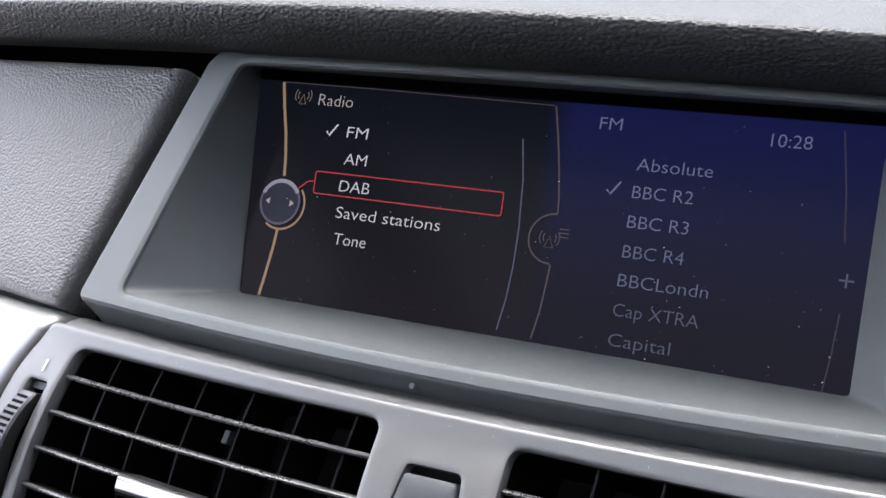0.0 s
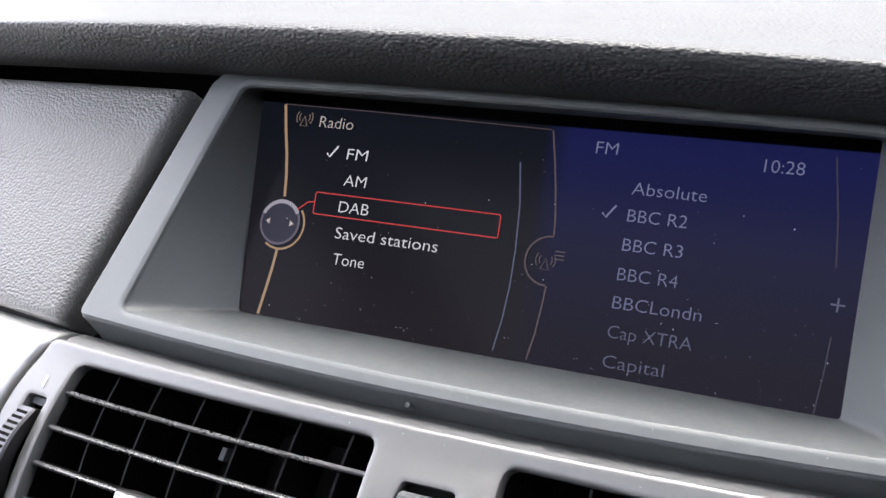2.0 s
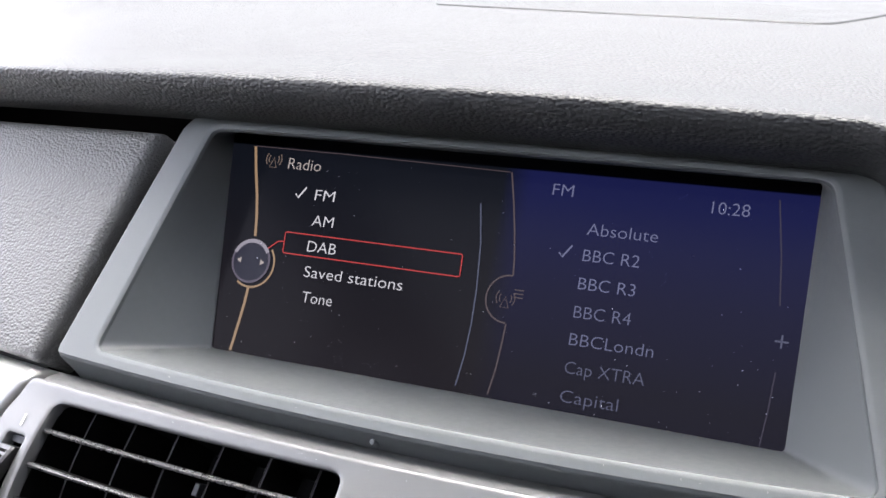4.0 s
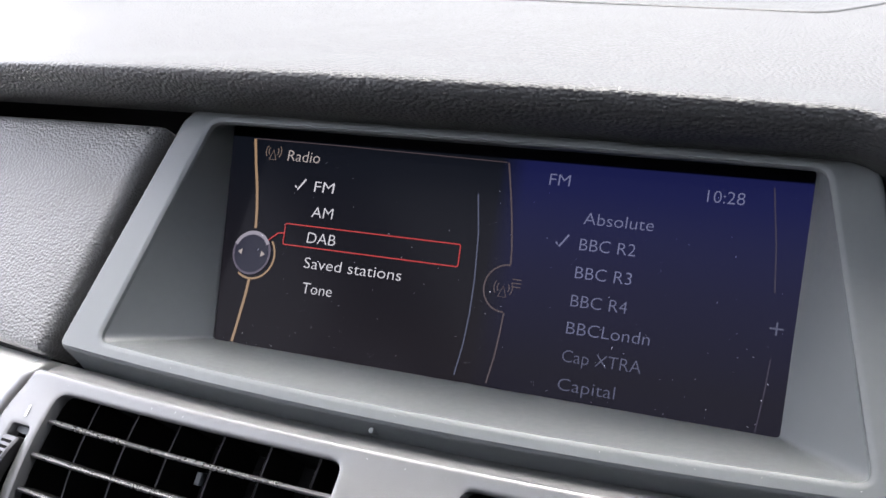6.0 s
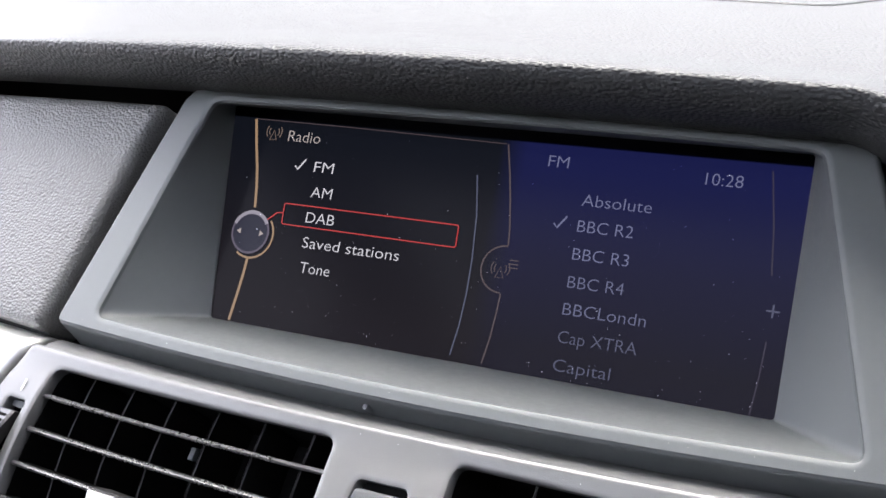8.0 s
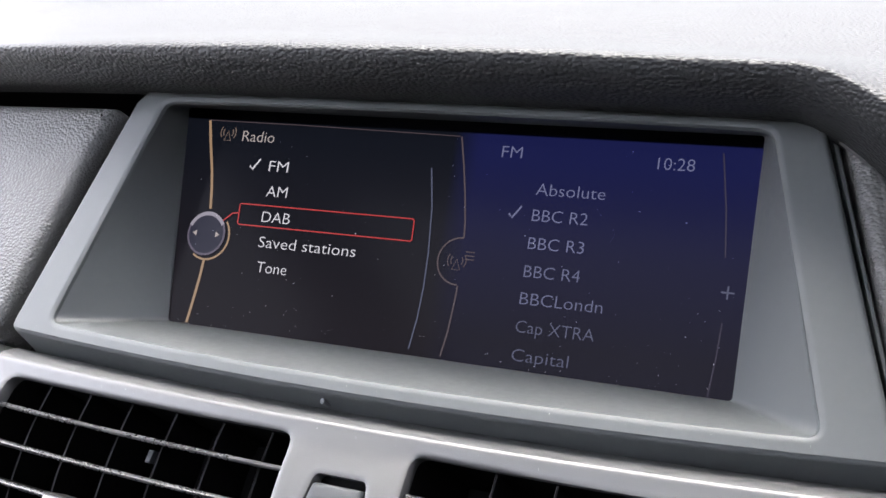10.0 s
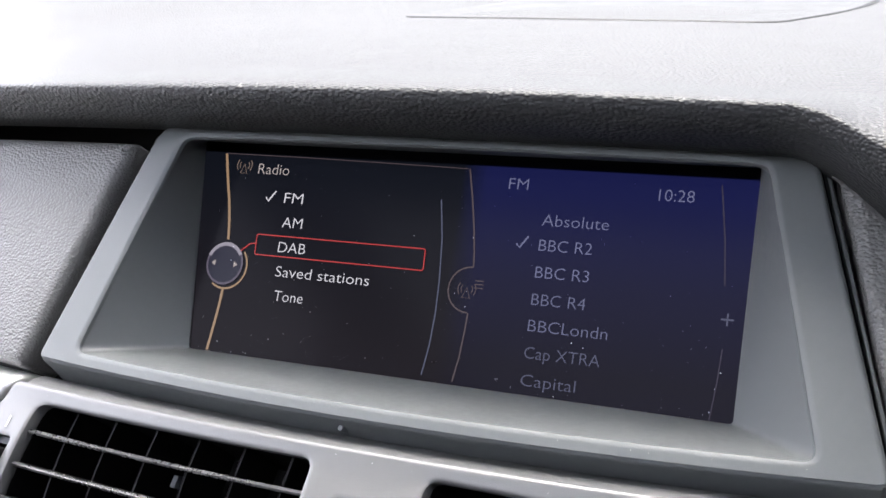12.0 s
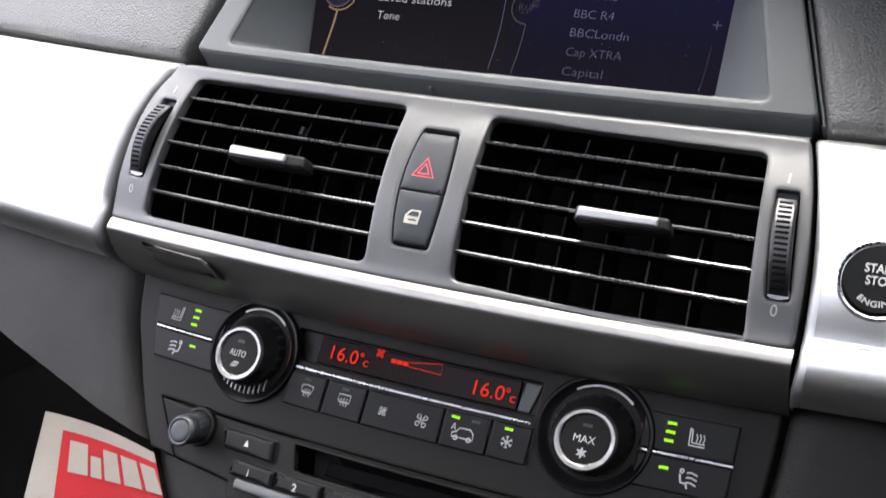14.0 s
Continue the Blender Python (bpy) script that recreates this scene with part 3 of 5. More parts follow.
for body, right, base in (("Absolute", 161.1, 59.4), ("BBC R2", 156.3, 50.4), ("BBC R3", 156.4, 40.8), ("BBC R4", 156.4, 31.2), ("BBCLondn", 165.3, 22.0), ("Cap XTRA", 163.9, 12.6), ("Capital", 156.6, 3.1)):
    ui_word(body, 137.1, right, base, UI_DIM if base > 40 else UI_DIMMER if base > 20 else UI_FAINT)
for u, v, mat in ((24.6, 61.1, UI_WHITE), (130.3, 51.0, UI_DIM)):
    ui("tick", ribbon([((u - 1.6) * MM, (v + 1.4) * MM), ((u - 0.3) * MM, v * MM), ((u + 2.6) * MM, (v + 4.2) * MM)], 0.7 * MM), mat)
ui("selection_box", ribbon(rounded([(22.4 * MM, 39.6 * MM), (94.6 * MM, 39.5 * MM), (94.3 * MM, 47.5 * MM), (22.0 * MM, 47.6 * MM)], 0.9 * MM, step=0.004), 0.45 * MM, closed=True), UI_RED, "red selection frame", 0.0004)
ui("selection_lead", ribbon([(15.9 * MM, 40.4 * MM), (19.6 * MM, 43.6 * MM), (22.2 * MM, 43.9 * MM)], 0.5 * MM), UI_RED, "", 0.0005)


def page_edge(points, width, mat, label=""):
    ui("page_edge", ribbon([(u * MM, v * MM) for u, v in points], width * MM), mat, label)


page_edge([(1.2, 79.3), (3.5, 70), (6.3, 60), (8.0, 52), (9.1, 44.5)], 1.15, UI_BROWN, "bronze curved page edge")
page_edge([(10.6, 25.2), (10.3, 19), (9.6, 12), (8.8, 5), (8.2, 0.4)], 1.15, UI_BROWN)
page_edge([(1.2, 79.4), (40, 79.3), (80, 78.8), (106.5, 78.4)], 0.3, UI_BROWN_DIM)
page_edge([(107.1, 78.3), (109.6, 68), (111.7, 58), (113.4, 48), (113.9, 42.6)], 0.6, UI_BROWN_DIM)
page_edge([(114.3, 25.8), (114.1, 20), (113.4, 10), (112.0, 1.2)], 0.6, UI_BROWN_DIM)
page_edge([(97.6, 66.3), (100.2, 52), (101.6, 36), (101.9, 24), (101.4, 13), (100.0, 2.2)], 0.55, UI_LINE)
page_edge([(197.4, 77.5), (200.3, 59), (201.8, 44)], 0.45, UI_RIM)
page_edge([(203.2, 23.4), (202.6, 12), (201.4, 0)], 0.45, UI_RIM)
DIAL_AT = (9.5 * MM, 34.8 * MM)
ui("dial_halo", ribbon(circle2(DIAL_AT[0] + 1.0 * MM, DIAL_AT[1] - 0.6 * MM, 9.2 * MM, 24, -125, 40), 0.8 * MM), UI_BROWN)
ui("dial_ring", ribbon(circle2(*DIAL_AT, 8.0 * MM, 40), 0.9 * MM, closed=True), UI_RING, "silver ring of the on-screen dial", 0.0005)
ui("dial_ring", ribbon(circle2(*DIAL_AT, 7.8 * MM, 20, 30, 160), 1.5 * MM), UI_SILVER, "bright upper rim of the dial", 0.0006)
ui("dial_face", flat(circle2(*DIAL_AT, 8.0 * MM, 32)), UI_DARK, "", 0.0004)
for s in (-1, 1):
    ui("arrow", flat([(DIAL_AT[0] + s * 6.1 * MM, DIAL_AT[1]), (DIAL_AT[0] + s * 4.2 * MM, DIAL_AT[1] - s * 1.2 * MM), (DIAL_AT[0] + s * 4.2 * MM, DIAL_AT[1] + s * 1.2 * MM)]), UI_HEAD, "", 0.0006)


def radio_mast(u, v, mat):
    """The little mast with waves."""
    b = ribbon([((u - 1.5) * MM, (v - 2.6) * MM), (u * MM, (v + 1.2) * MM), ((u + 1.5) * MM, (v - 2.6) * MM)], 0.45 * MM, closed=True)
    for r in (2.2, 3.4):
        for a in (0, 180):
            ribbon(circle2(u * MM, (v + 0.6) * MM, r * MM, 8, a - 38, a + 38), 0.4 * MM, bm=b)
    ui("mast_symbol", b, mat)


radio_mast(10.6, 74.3, UI_MAST)
radio_mast(112.6, 33.8, UI_BROWN_DIM)
for i in range(3):
    ui("list_symbol", ribbon([(115.4 * MM, (35.1 + 1.3 * i) * MM), (118.8 * MM, (35.1 + 1.3 * i) * MM)], 0.4 * MM), UI_BROWN_DIM)
ui("side_dial", ribbon(circle2(113.7 * MM, 34.2 * MM, 8.2 * MM, 26, 88, 272), 0.6 * MM), UI_BROWN_DIM)
plus = ribbon([(201.7 * MM, 33.0 * MM), (205.9 * MM, 33.0 * MM)], 0.6 * MM)
ribbon([(203.8 * MM, 30.9 * MM), (203.8 * MM, 35.1 * MM)], 0.6 * MM, bm=plus)
ui("plus_symbol", plus, UI_FAINT)

dust = bmesh.new()
rng = random.Random(7)
for i in range(260):
    u, v = rng.uniform(0.002, 0.207), 0.078 * rng.random() ** 1.5
    r = rng.choice((0.00005, 0.00006, 0.00006, 0.00008, 0.00009, 0.00012, 0.00016))
    a = rng.uniform(0, 180)
    flat([(u + r * k * math.cos(radians(a + b)), v + r * k * math.sin(radians(a + b))) for b, k in ((0, 1.6), (80, 0.7), (180, 1.3), (265, 0.8))], 0.0007, dust)
solo("screen_dust", lay(dust, scr), DUST, "pale specks of dust on the display glass", "dust", kind="stuff", fix=False)

# ---- the vent panel ----


def v_hw(s):
    """Half the width of the vent panel at s below its upper line."""
    w = (s + 0.006) / 0.085
    return 0.1512 + 0.0085 * w + 0.0032 * 4 * w * (1 - w)


def west(s):
    """The passenger side's edge runs in a fuller curve."""
    fuller = np.interp(s, [-0.006, 0.004, 0.013, 0.024, 0.035, 0.046, 0.058, 0.0785], [0.1563, 0.1602, 0.1628, 0.1645, 0.1656, 0.1663, 0.1670, 0.1676])
    return v_hw(s) - float(fuller)


side = [0.0785 - 0.0845 * i / 12 for i in range(13)]
face = rounded([(v_hw(t), -t) for t in side] + [(-v_hw(t) + west(t), -t) for t in side[::-1]], [0.0035] + [0.0] * 11 + [0.0035, 0.0035] + [0.0] * 11 + [0.0035], n=4, step=0.008)


MOUTH = {-1: ((-0.0197, 0.0002), (-0.0193, -0.0735), (-0.1464, -0.0736), (-0.1400, -0.0006)), 1: ((0.0212, 0.0), (0.0214, -0.0738), (0.1418, -0.0779), (0.1370, -0.0024))}


def vent_mouth(s):
    pts = list(MOUTH[s])
    return rounded(pts if s < 0 else pts[::-1], 0.0042, step=0.008)


WHEEL = {-1: (0.1503, 0.1551, 0.0148, 0.0566), 1: (0.1475, 0.1514, 0.0180, 0.0613)}


def wheel_slot(s):
    a, b, t0, t1 = WHEEL[s]
    pts = [(s * (a - 0.0044), -t0), (s * (a + 0.0044), -t0), (s * (b + 0.0044), -t1), (s * (b - 0.0044), -t1)]
    return rounded(pts[::-1] if s > 0 else pts, 0.0015, step=0.006)


barrel = [(0.0083 + 0.0024 * (1 - ((s - 0.037) / 0.027) ** 2), -s) for s in [0.0640 - 0.0537 * i / 14 for i in range(15)]]
barrel = rounded([(x + 0.0012, y) for x, y in barrel] + [(-x + 0.0012, y) for x, y in barrel[::-1]], [0.0018] * 2 + [0.0] * 11 + [0.0018] * 4 + [0.0] * 11 + [0.0018] * 2, step=0.004)
vent_panel = thing("vent_panel", vent(0, -0.035, 0), "charcoal plastic faceplate round the centre air vents", "vent panel")
part("faceplate", lay(holed(face, [vent_mouth(-1), vent_mouth(1), wheel_slot(-1), wheel_slot(1), barrel], lip=0.0012, depth=0.006, rim=0.0016), vent), PANEL, vent_panel)
back = [(inset(face, 0.0), -0.004), (inset(face, -0.0002), -0.02)]
bm = bmesh.new()
rings(bm, [[vent(x, y, z) for x, y in o] for o, z in back])
part("side_edge", bm, PANEL, vent_panel)
ledge = bmesh.new()
rings(ledge, [[vent(x, 0.0046, -0.0003), vent(x, 0.0054, -0.0008), vent(x * 1.001, 0.0062, -0.0016), vent(x * 1.003, 0.0071, -0.0029), vent(x * 1.006, 0.0080, -0.0050), vent(x * 1.012, 0.0102, -0.0110)] for x in [-0.1504 + 0.3010 * i / 40 for i in range(41)]], closed=False)
part("upper_ledge", facing_up(ledge, (0, 0, 1)), PANEL, vent_panel, "narrow ledge under the screen surround", fix=False)
for s, at, zero in ((-1, (-0.1498, -0.0094), (-0.1563, -0.0631)), (1, (0.1469, -0.0130), (0.1509, -0.0653))):
    part("mark", lay(ribbon([(at[0], at[1] + 0.0021), (at[0], at[1] - 0.0021)], 0.0008, 0.0004), vent), MARK, vent_panel, "white I mark", fix=False)
    part("mark", lay(word("0", zero[0] - 0.0013, zero[1] - 0.0021, 0.0026, 0.0042, 0.0004), vent), MARK, vent_panel, "white 0 mark", fix=False)


def vent_x(s, t):
    """The side edges of a vent's mouth at t below the upper line."""
    w = t / 0.0738
    (a, b), (c, d) = [(MOUTH[s][i][0], MOUTH[s][j][0]) for i, j in ((0, 1), (3, 2))]
    return tuple(sorted((a + (b - a) * w, c + (d - c) * w)))


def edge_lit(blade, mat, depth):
    """Puts light into the colour: a slat's or vane's front edge is paler, the rest near-black."""
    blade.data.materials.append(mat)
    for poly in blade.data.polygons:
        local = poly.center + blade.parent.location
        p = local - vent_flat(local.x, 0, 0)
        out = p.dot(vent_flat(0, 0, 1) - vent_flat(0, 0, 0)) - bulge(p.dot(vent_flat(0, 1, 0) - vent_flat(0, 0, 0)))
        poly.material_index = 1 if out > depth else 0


SLATS = {-1: (0.0110, 0.0125, 0.0), 1: (0.0120, 0.01237, 0.0019)}
VANES = {-1: (-0.1305, 0.0194, 6), 1: (0.0436, 0.0187, 6)}
for s, hx0, hx1, hs in ((-1, -0.0986, -0.0556, 0.0372), (1, 0.0706, 0.1089, 0.0402)):
    v = thing("air_vent", vent(s * 0.08, -0.038, -0.01), "black centre air vent with horizontal slats and silver slider", "air vent", "centre air vents")
    mouth_v = vent_mouth(s)
    # The duct's depth is darkened by colour, not left to the light alone.
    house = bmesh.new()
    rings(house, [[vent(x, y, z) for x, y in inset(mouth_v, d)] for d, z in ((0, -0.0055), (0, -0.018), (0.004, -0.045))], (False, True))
    part("housing", house, BLACK, v, "black duct, its shade put into the colour")
    first, pitch, fall = SLATS[s]
    for i in range(5):
        t = first + pitch * i
        x0, x1 = vent_x(s, t)
        prof = [(-0.0006, -0.0125), (-0.0008, -0.008), (-0.0009, -0.0036), (-0.0006, -0.0028), (0.0, -0.0024), (0.0006, -0.0028), (0.0009, -0.0036), (0.0008, -0.008), (0.0006, -0.0125)]
        sl = bmesh.new()
        rings(sl, [[vent(x0 - 0.001 + (x1 - x0 + 0.002) * j / 12, -t - fall * j / 12 + a - 0.02 * (z + 0.003), z) for a, z in prof] for j in range(13)], (True, True))
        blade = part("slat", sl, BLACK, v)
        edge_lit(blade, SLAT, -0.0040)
    first, pitch, count = VANES[s]
    for i in range(count):
        x = first + pitch * i
        if not vent_x(s, 0.0)[0] + 0.003 < x < vent_x(s, 0.0)[1] - 0.003:
            continue
        va = slab(densify(box2(x - 0.00045, -0.074, x + 0.00045, 0.0), 0.006), [(0, -0.038), (0, -0.0124), (0.0003, -0.0120)])
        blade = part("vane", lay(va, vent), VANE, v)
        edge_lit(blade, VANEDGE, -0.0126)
    body = button(rounded([(hx0, -hs - 0.0036), (hx1, -hs - 0.0030), (hx1 - 0.001, -hs + 0.0026), (hx0, -hs + 0.0032)], 0.0014, step=0.006), 0.0056, -0.004, 0.0014)
    slider = part("slider", lay(body, vent), BUTTON, v, "black slider tab")
    tip_end = hx1 - (0.0098 if s < 0 else 0.0046)
    tip = slab(rounded([(hx0 + 0.0012, -hs - 0.0026), (tip_end, -hs - 0.0022), (tip_end, -hs + 0.0019), (hx0 + 0.0012, -hs + 0.0024)], 0.001, step=0.006), [(0, 0.0040), (0, 0.0060), (0.0004, 0.0068), (0.0010, 0.0072), (0.0013, 0.0072)])
    part("silver_tip", lay(tip, vent), TIP, slider, "satin silver insert")
    if s < 0:
        part("peg", lay(slab(box2(-0.0776, -0.0182, -0.0752, -0.0138), [(0, -0.0180), (0, -0.0134), (0.0003, -0.0130)]), vent), SWITCH, v, "small upright peg behind the slats")


for s in (-1, 1):
    w = thing("thumbwheel", vent(s * 0.150, -0.036, 0), "ribbed dark grey thumbwheel beside a vent, lower end painted as lit", "thumbwheel", "vent thumbwheels")
    wa, wb, t0, t1 = WHEEL[s]
    cx = lambda t: s * (wa + (wb - wa) * (t - t0) / (t1 - t0))
    tm = (t0 + t1) / 2 + 0.0012
    sag = lambda t: 0.0066 - 15.5 * (t - tm) ** 2
    ts = [t0 + 0.0044 + (t1 - t0 - 0.0062) * i / 20 for i in range(21)]
    bm = bmesh.new()
    rings(bm, [[vent(cx(t) + dx, -t, sag(t) + dz) for dx, dz in ((-0.0039, -0.006), (-0.0039, -0.0008), (-0.0031, 0.0), (0.0031, 0.0), (0.0039, -0.0008), (0.0039, -0.006))] for t in ts], (True, True), closed=False)
    part("wheel", bm, WHEELM, w, "satin grey wheel")
    # Raised black bars stand in for the shade in the wheel's grooves.
    for i in range(16):
        t = t0 + 0.0064 + (t1 - t0 - 0.0104) * i / 15
        rb = bmesh.new()
        rings(rb, [[vent(cx(t) + dx, -t + a, sag(t) + z) for a, z in ((-0.00055, -0.0002), (-0.0005, 0.00025), (0.0005, 0.00025), (0.00055, -0.0002))] for dx in (-0.0024, 0.0024)], (True, True), closed=False)
        part("groove_bar", rb, BLACK, w, "raised black bar, shade of a groove")
    arc = [i / 6 for i in range(-6, 7)]
    c = cx(t1)
    # The slot's lower bevel, coloured silver for the light that falls on it.
    crescent = [(c + 0.0040 * a, -t1 - 0.0010 * (1 - a * a) + 0.0012) for a in arc] + [(c + 0.0038 * a, -t1 + 0.0024 + 0.0012 * a * a) for a in arc[::-1]]
    part("lit_end", lay(slab(crescent, [(0, -0.005), (0, -0.0006), (0, -0.0001)]), vent), TIP, w, "lower bevel, silver for the light on it")
    c = cx(t0)
    scoop = [(c + 0.0038 * a, -t0 - 0.0030 + 0.0004 * a * a) for a in arc] + [(c + 0.0039 * a, -t0 + 0.0006 * (1 - a * a) - 0.0010) for a in arc[::-1]]
    part("scoop", lay(slab(scoop, [(0, -0.007), (0, -0.0042), (0, -0.0030)]), vent), SWITCH, w, "dark scooped upper end")
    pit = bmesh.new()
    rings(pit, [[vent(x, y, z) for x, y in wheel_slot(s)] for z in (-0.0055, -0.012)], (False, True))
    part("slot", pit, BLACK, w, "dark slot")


def barrel_half(lo, hi):
    right = [(0.0077 + 0.0024 * (1 - ((t - 0.037) / 0.027) ** 2), -t) for t in [hi - (hi - lo) * i / 9 for i in range(10)]]
    a, b = (0.0016, 0.0003) if lo > 0.03 else (0.0003, 0.0016)
    return rounded([(x + 0.0012, y) for x, y in right] + [(-x + 0.0012, y) for x, y in right[::-1]], [a] * 2 + [0.0] * 6 + [b] * 4 + [0.0] * 6 + [a] * 2, step=0.003)


for name, lo, hi, lab in (("hazard_switch", 0.0128, 0.0401, "slate grey rubber switch with a red warning triangle"), ("lock_switch", 0.0405, 0.0628, "slate grey rubber switch with a pale door lock symbol")):
    t = thing(name, vent(0.001, -(lo + hi) / 2, 0), lab, "switch", "switches between the vents")
    shape = barrel_half(lo, hi)
    cap = slab(shape, [(0, -0.006), (0, -0.0003), (0.0003, 0.0003), (0.0009, 0.0006)], top=False)
    cap.verts.ensure_lookup_table()
    fill(cap, [cap.verts[-len(shape):]], 0.0006, 0.004)
    part("key", lay(cap, vent), SWITCH, t)
    if name == "hazard_switch":
        for r, wd in ((0.0058, 0.0007), (0.0031, 0.0007)):
            tri = [(0.0004 + r * math.cos(radians(a)), -0.0308 + r * math.sin(radians(a))) for a in (90, 210, 330)]
            part("triangle", lay(ribbon(tri, wd, 0.0010, closed=True), vent), REDMARK, t, "red triangle outline", fix=False)
    else:
        door = [(-0.0031, -0.0546), (0.0035, -0.0546), (0.0042, -0.0486), (-0.0006, -0.0486), (-0.0031, -0.0512)]
        part("door_symbol", lay(flat(door, 0.0010), vent), CREAM, t, "pale car door symbol", fix=False)
        part("door_window", lay(flat([(-0.0021, -0.0514), (0.0032, -0.0514), (0.0035, -0.0493), (-0.0001, -0.0493)], 0.0012), vent), SWITCH, t, fix=False)
        part("key_symbol", lay(ribbon([(-0.0012, -0.0530), (0.0026, -0.0530)], 0.0006, 0.0012), vent), BLACK, t, fix=False)
part("switch_slot", lay(slab(barrel, [(0, -0.006), (0.0, -0.0059)]), vent), BLACK, vent_panel, "dark slot behind the switches")

# pale specks that lie on the slats, the ledge and the faceplate
specks = bmesh.new()
rng = random.Random(21)


def speck(place, x, u, out, r):
    a = rng.uniform(0, 180)
    specks.faces.new([specks.verts.new(place(x + r * k * math.cos(radians(a + b)), u + r * k * math.sin(radians(a + b)), out)) for b, k in ((0, 1.7), (85, 0.7), (180, 1.2), (262, 0.8))])


for i in range(44):
    k, s = rng.randrange(5), rng.choice((-1, 1))
    x = rng.uniform(0.024, 0.134)
    t = SLATS[s][0] + SLATS[s][1] * k + SLATS[s][2] * (x - 0.02) / 0.12
    speck(vent, s * x, -t + 0.0004, -0.0019, rng.choice((0.00006, 0.00008, 0.00012)))
for i in range(12):
    speck(bez, rng.uniform(-0.145, 0.145), rng.uniform(-0.0008, 0.0008), 0.0004, rng.choice((0.00005, 0.00007, 0.00010)))
for i in range(14):
    speck(vent, rng.uniform(-0.145, 0.145), rng.uniform(0.0020, 0.0036), 0.0004, rng.choice((0.00005, 0.00007, 0.00010)))
solo("panel_dust", specks, DUST, "pale specks of dust on slats and panels", "dust", kind="stuff", fix=False)

# ---- the silver strip below the vents and the trims at both sides ----
strip_profile = [(-0.0775, -0.003), (-0.0781, -0.0006), (-0.0790, 0.0004), (-0.0812, 0.0012), (-0.0836, 0.0017), (-0.0846, 0.0014), (-0.0858, 0.0003), (-0.0880, -0.0022), (-0.0908, -0.0054), (-0.0934, -0.0096), (-0.0955, -0.0146), (-0.0970, -0.0205), (-0.0979, -0.0270), (-0.0981, -0.0340), (-0.097, -0.044)]
strip = thing("trim_strip", vent(0, -0.088, 0), "satin silver strip rolled under the vent panel", "trim strip")
bm = bmesh.new()
rings(bm, [[vent(x * (1 + 0.10 * (-u - 0.0775)), u, o) for u, o in strip_profile] for x in [-0.1655 + 0.3260 * i / 40 for i in range(41)]], closed=False)
facing_up(bm, (0, -1, 0.3))
part("rolled_face", bm, STRIPM, strip, fix=False, smooth=60)
tab = thing("release_tab", vent(-0.114, -0.0915, 0), "small dark grey plastic tab under the silver strip", "tab")


def on_strip(x, u, o):
    """On the strip's rolled face."""
    for (a, p), (b, q) in zip(strip_profile, strip_profile[1:]):
        if b <= u <= a:
            return vent(x, u, o + p + (q - p) * (u - a) / (b - a))
    return vent(x, u, o)


part("tab_body", lay(button(rounded([(-0.1320, -0.0938), (-0.0930, -0.0940), (-0.1010, -0.0884), (-0.1385, -0.0876)], 0.0012, step=0.004), 0.0075, -0.004, 0.0014), on_strip), TABM, tab)


def trim(name, s, x_end, label):
    """A brushed panel that carries on the vent panel's curve, with a lip and a rolled lower band."""
    t = thing(name, vent(s * 0.3, -0.04, 0), label, "trim panel", "brushed aluminium trims")
    rows = [(0.0098, -0.0180), (0.0101, -0.0128), (0.0094, -0.0090), (0.0078, -0.0052), (0.0060, -0.0020), (0.0044, 0.0000), (0.0020, 0.0014), (-0.02, 0.0022), (-0.04, 0.0024), (-0.06, 0.0020), (-0.0725, 0.0012), (-0.0752, 0.0014), (-0.0765, 0.0024), (-0.0785, 0.0022), (-0.0830, 0.0019), (-0.0878, 0.0006), (-0.0918, -0.0026), (-0.0948, -0.008), (-0.0965, -0.016), (-0.095, -0.03)]
    rows = [tuple(p + (q - p) * i / k for p, q in zip(r0, r1)) for r0, r1 in zip(rows, rows[1:]) for k in (max(1, int(abs(r1[0] - r0[0]) / 0.004)),) for i in range(k)] + rows[-1:]
    b = bmesh.new()
    cols = [0.0, 0.0003, 0.0011, 0.0024, 0.0042, 0.007] + [0.012 + (x_end - 0.17) * i / 30 for i in range(31)]

    def edge(u):
        w = min(1.2, max(0.0, (-u + 0.006) / 0.085))
        return 0.1530 - (0.0007 if s > 0 else 0.0) + 0.0098 * w + 0.0032 * 4 * w * (1 - w)
    loops = [[vent(s * (edge(u) + c) + (west(-u) if s < 0 else 0), u, o - ((0.012, 0.0034, 0.0016, 0.0006, 0.0001)[k] if k < 5 else 0.0)) for u, o in rows] for k, c in enumerate(cols)]
    rings(b, loops[4:], closed=False)
    facing_up(b, (0, -1, 0.5))
    rim = bmesh.new()
    rings(rim, loops[:5], closed=False)
    facing_up(rim, (-s, -1, 0.3))
    part("rounded_edge", rim, EDGE, t, "smooth satin edge", fix=False, smooth=80)
    part("brushed_face", b, SILVER, t, fix=False, smooth=75)
    return t


trim("trim_panel", -1, 0.62, "bright brushed aluminium trim panel with a rolled lower lip")
trim("trim_panel", 1, 0.45, "bright brushed aluminium trim panel round the start button")

starter = thing("start_button", vent(0.1863, -0.0488, 0.002), "gloss black round engine start button in a chrome ring", "button")
SC = (0.1852, -0.0496)
ring_b = bmesh.new()
rings(ring_b, [[(x, y, z) for x, y in circle2(*SC, r, 48)] for r, z in ((0.0150, 0.001), (0.0148, 0.0034), (0.0142, 0.0042), (0.0136, 0.0038), (0.0132, 0.0020))])
part("chrome_ring", lay(ring_b, vent), CHROME, starter, "bright chrome ring")
cap_b = bmesh.new()
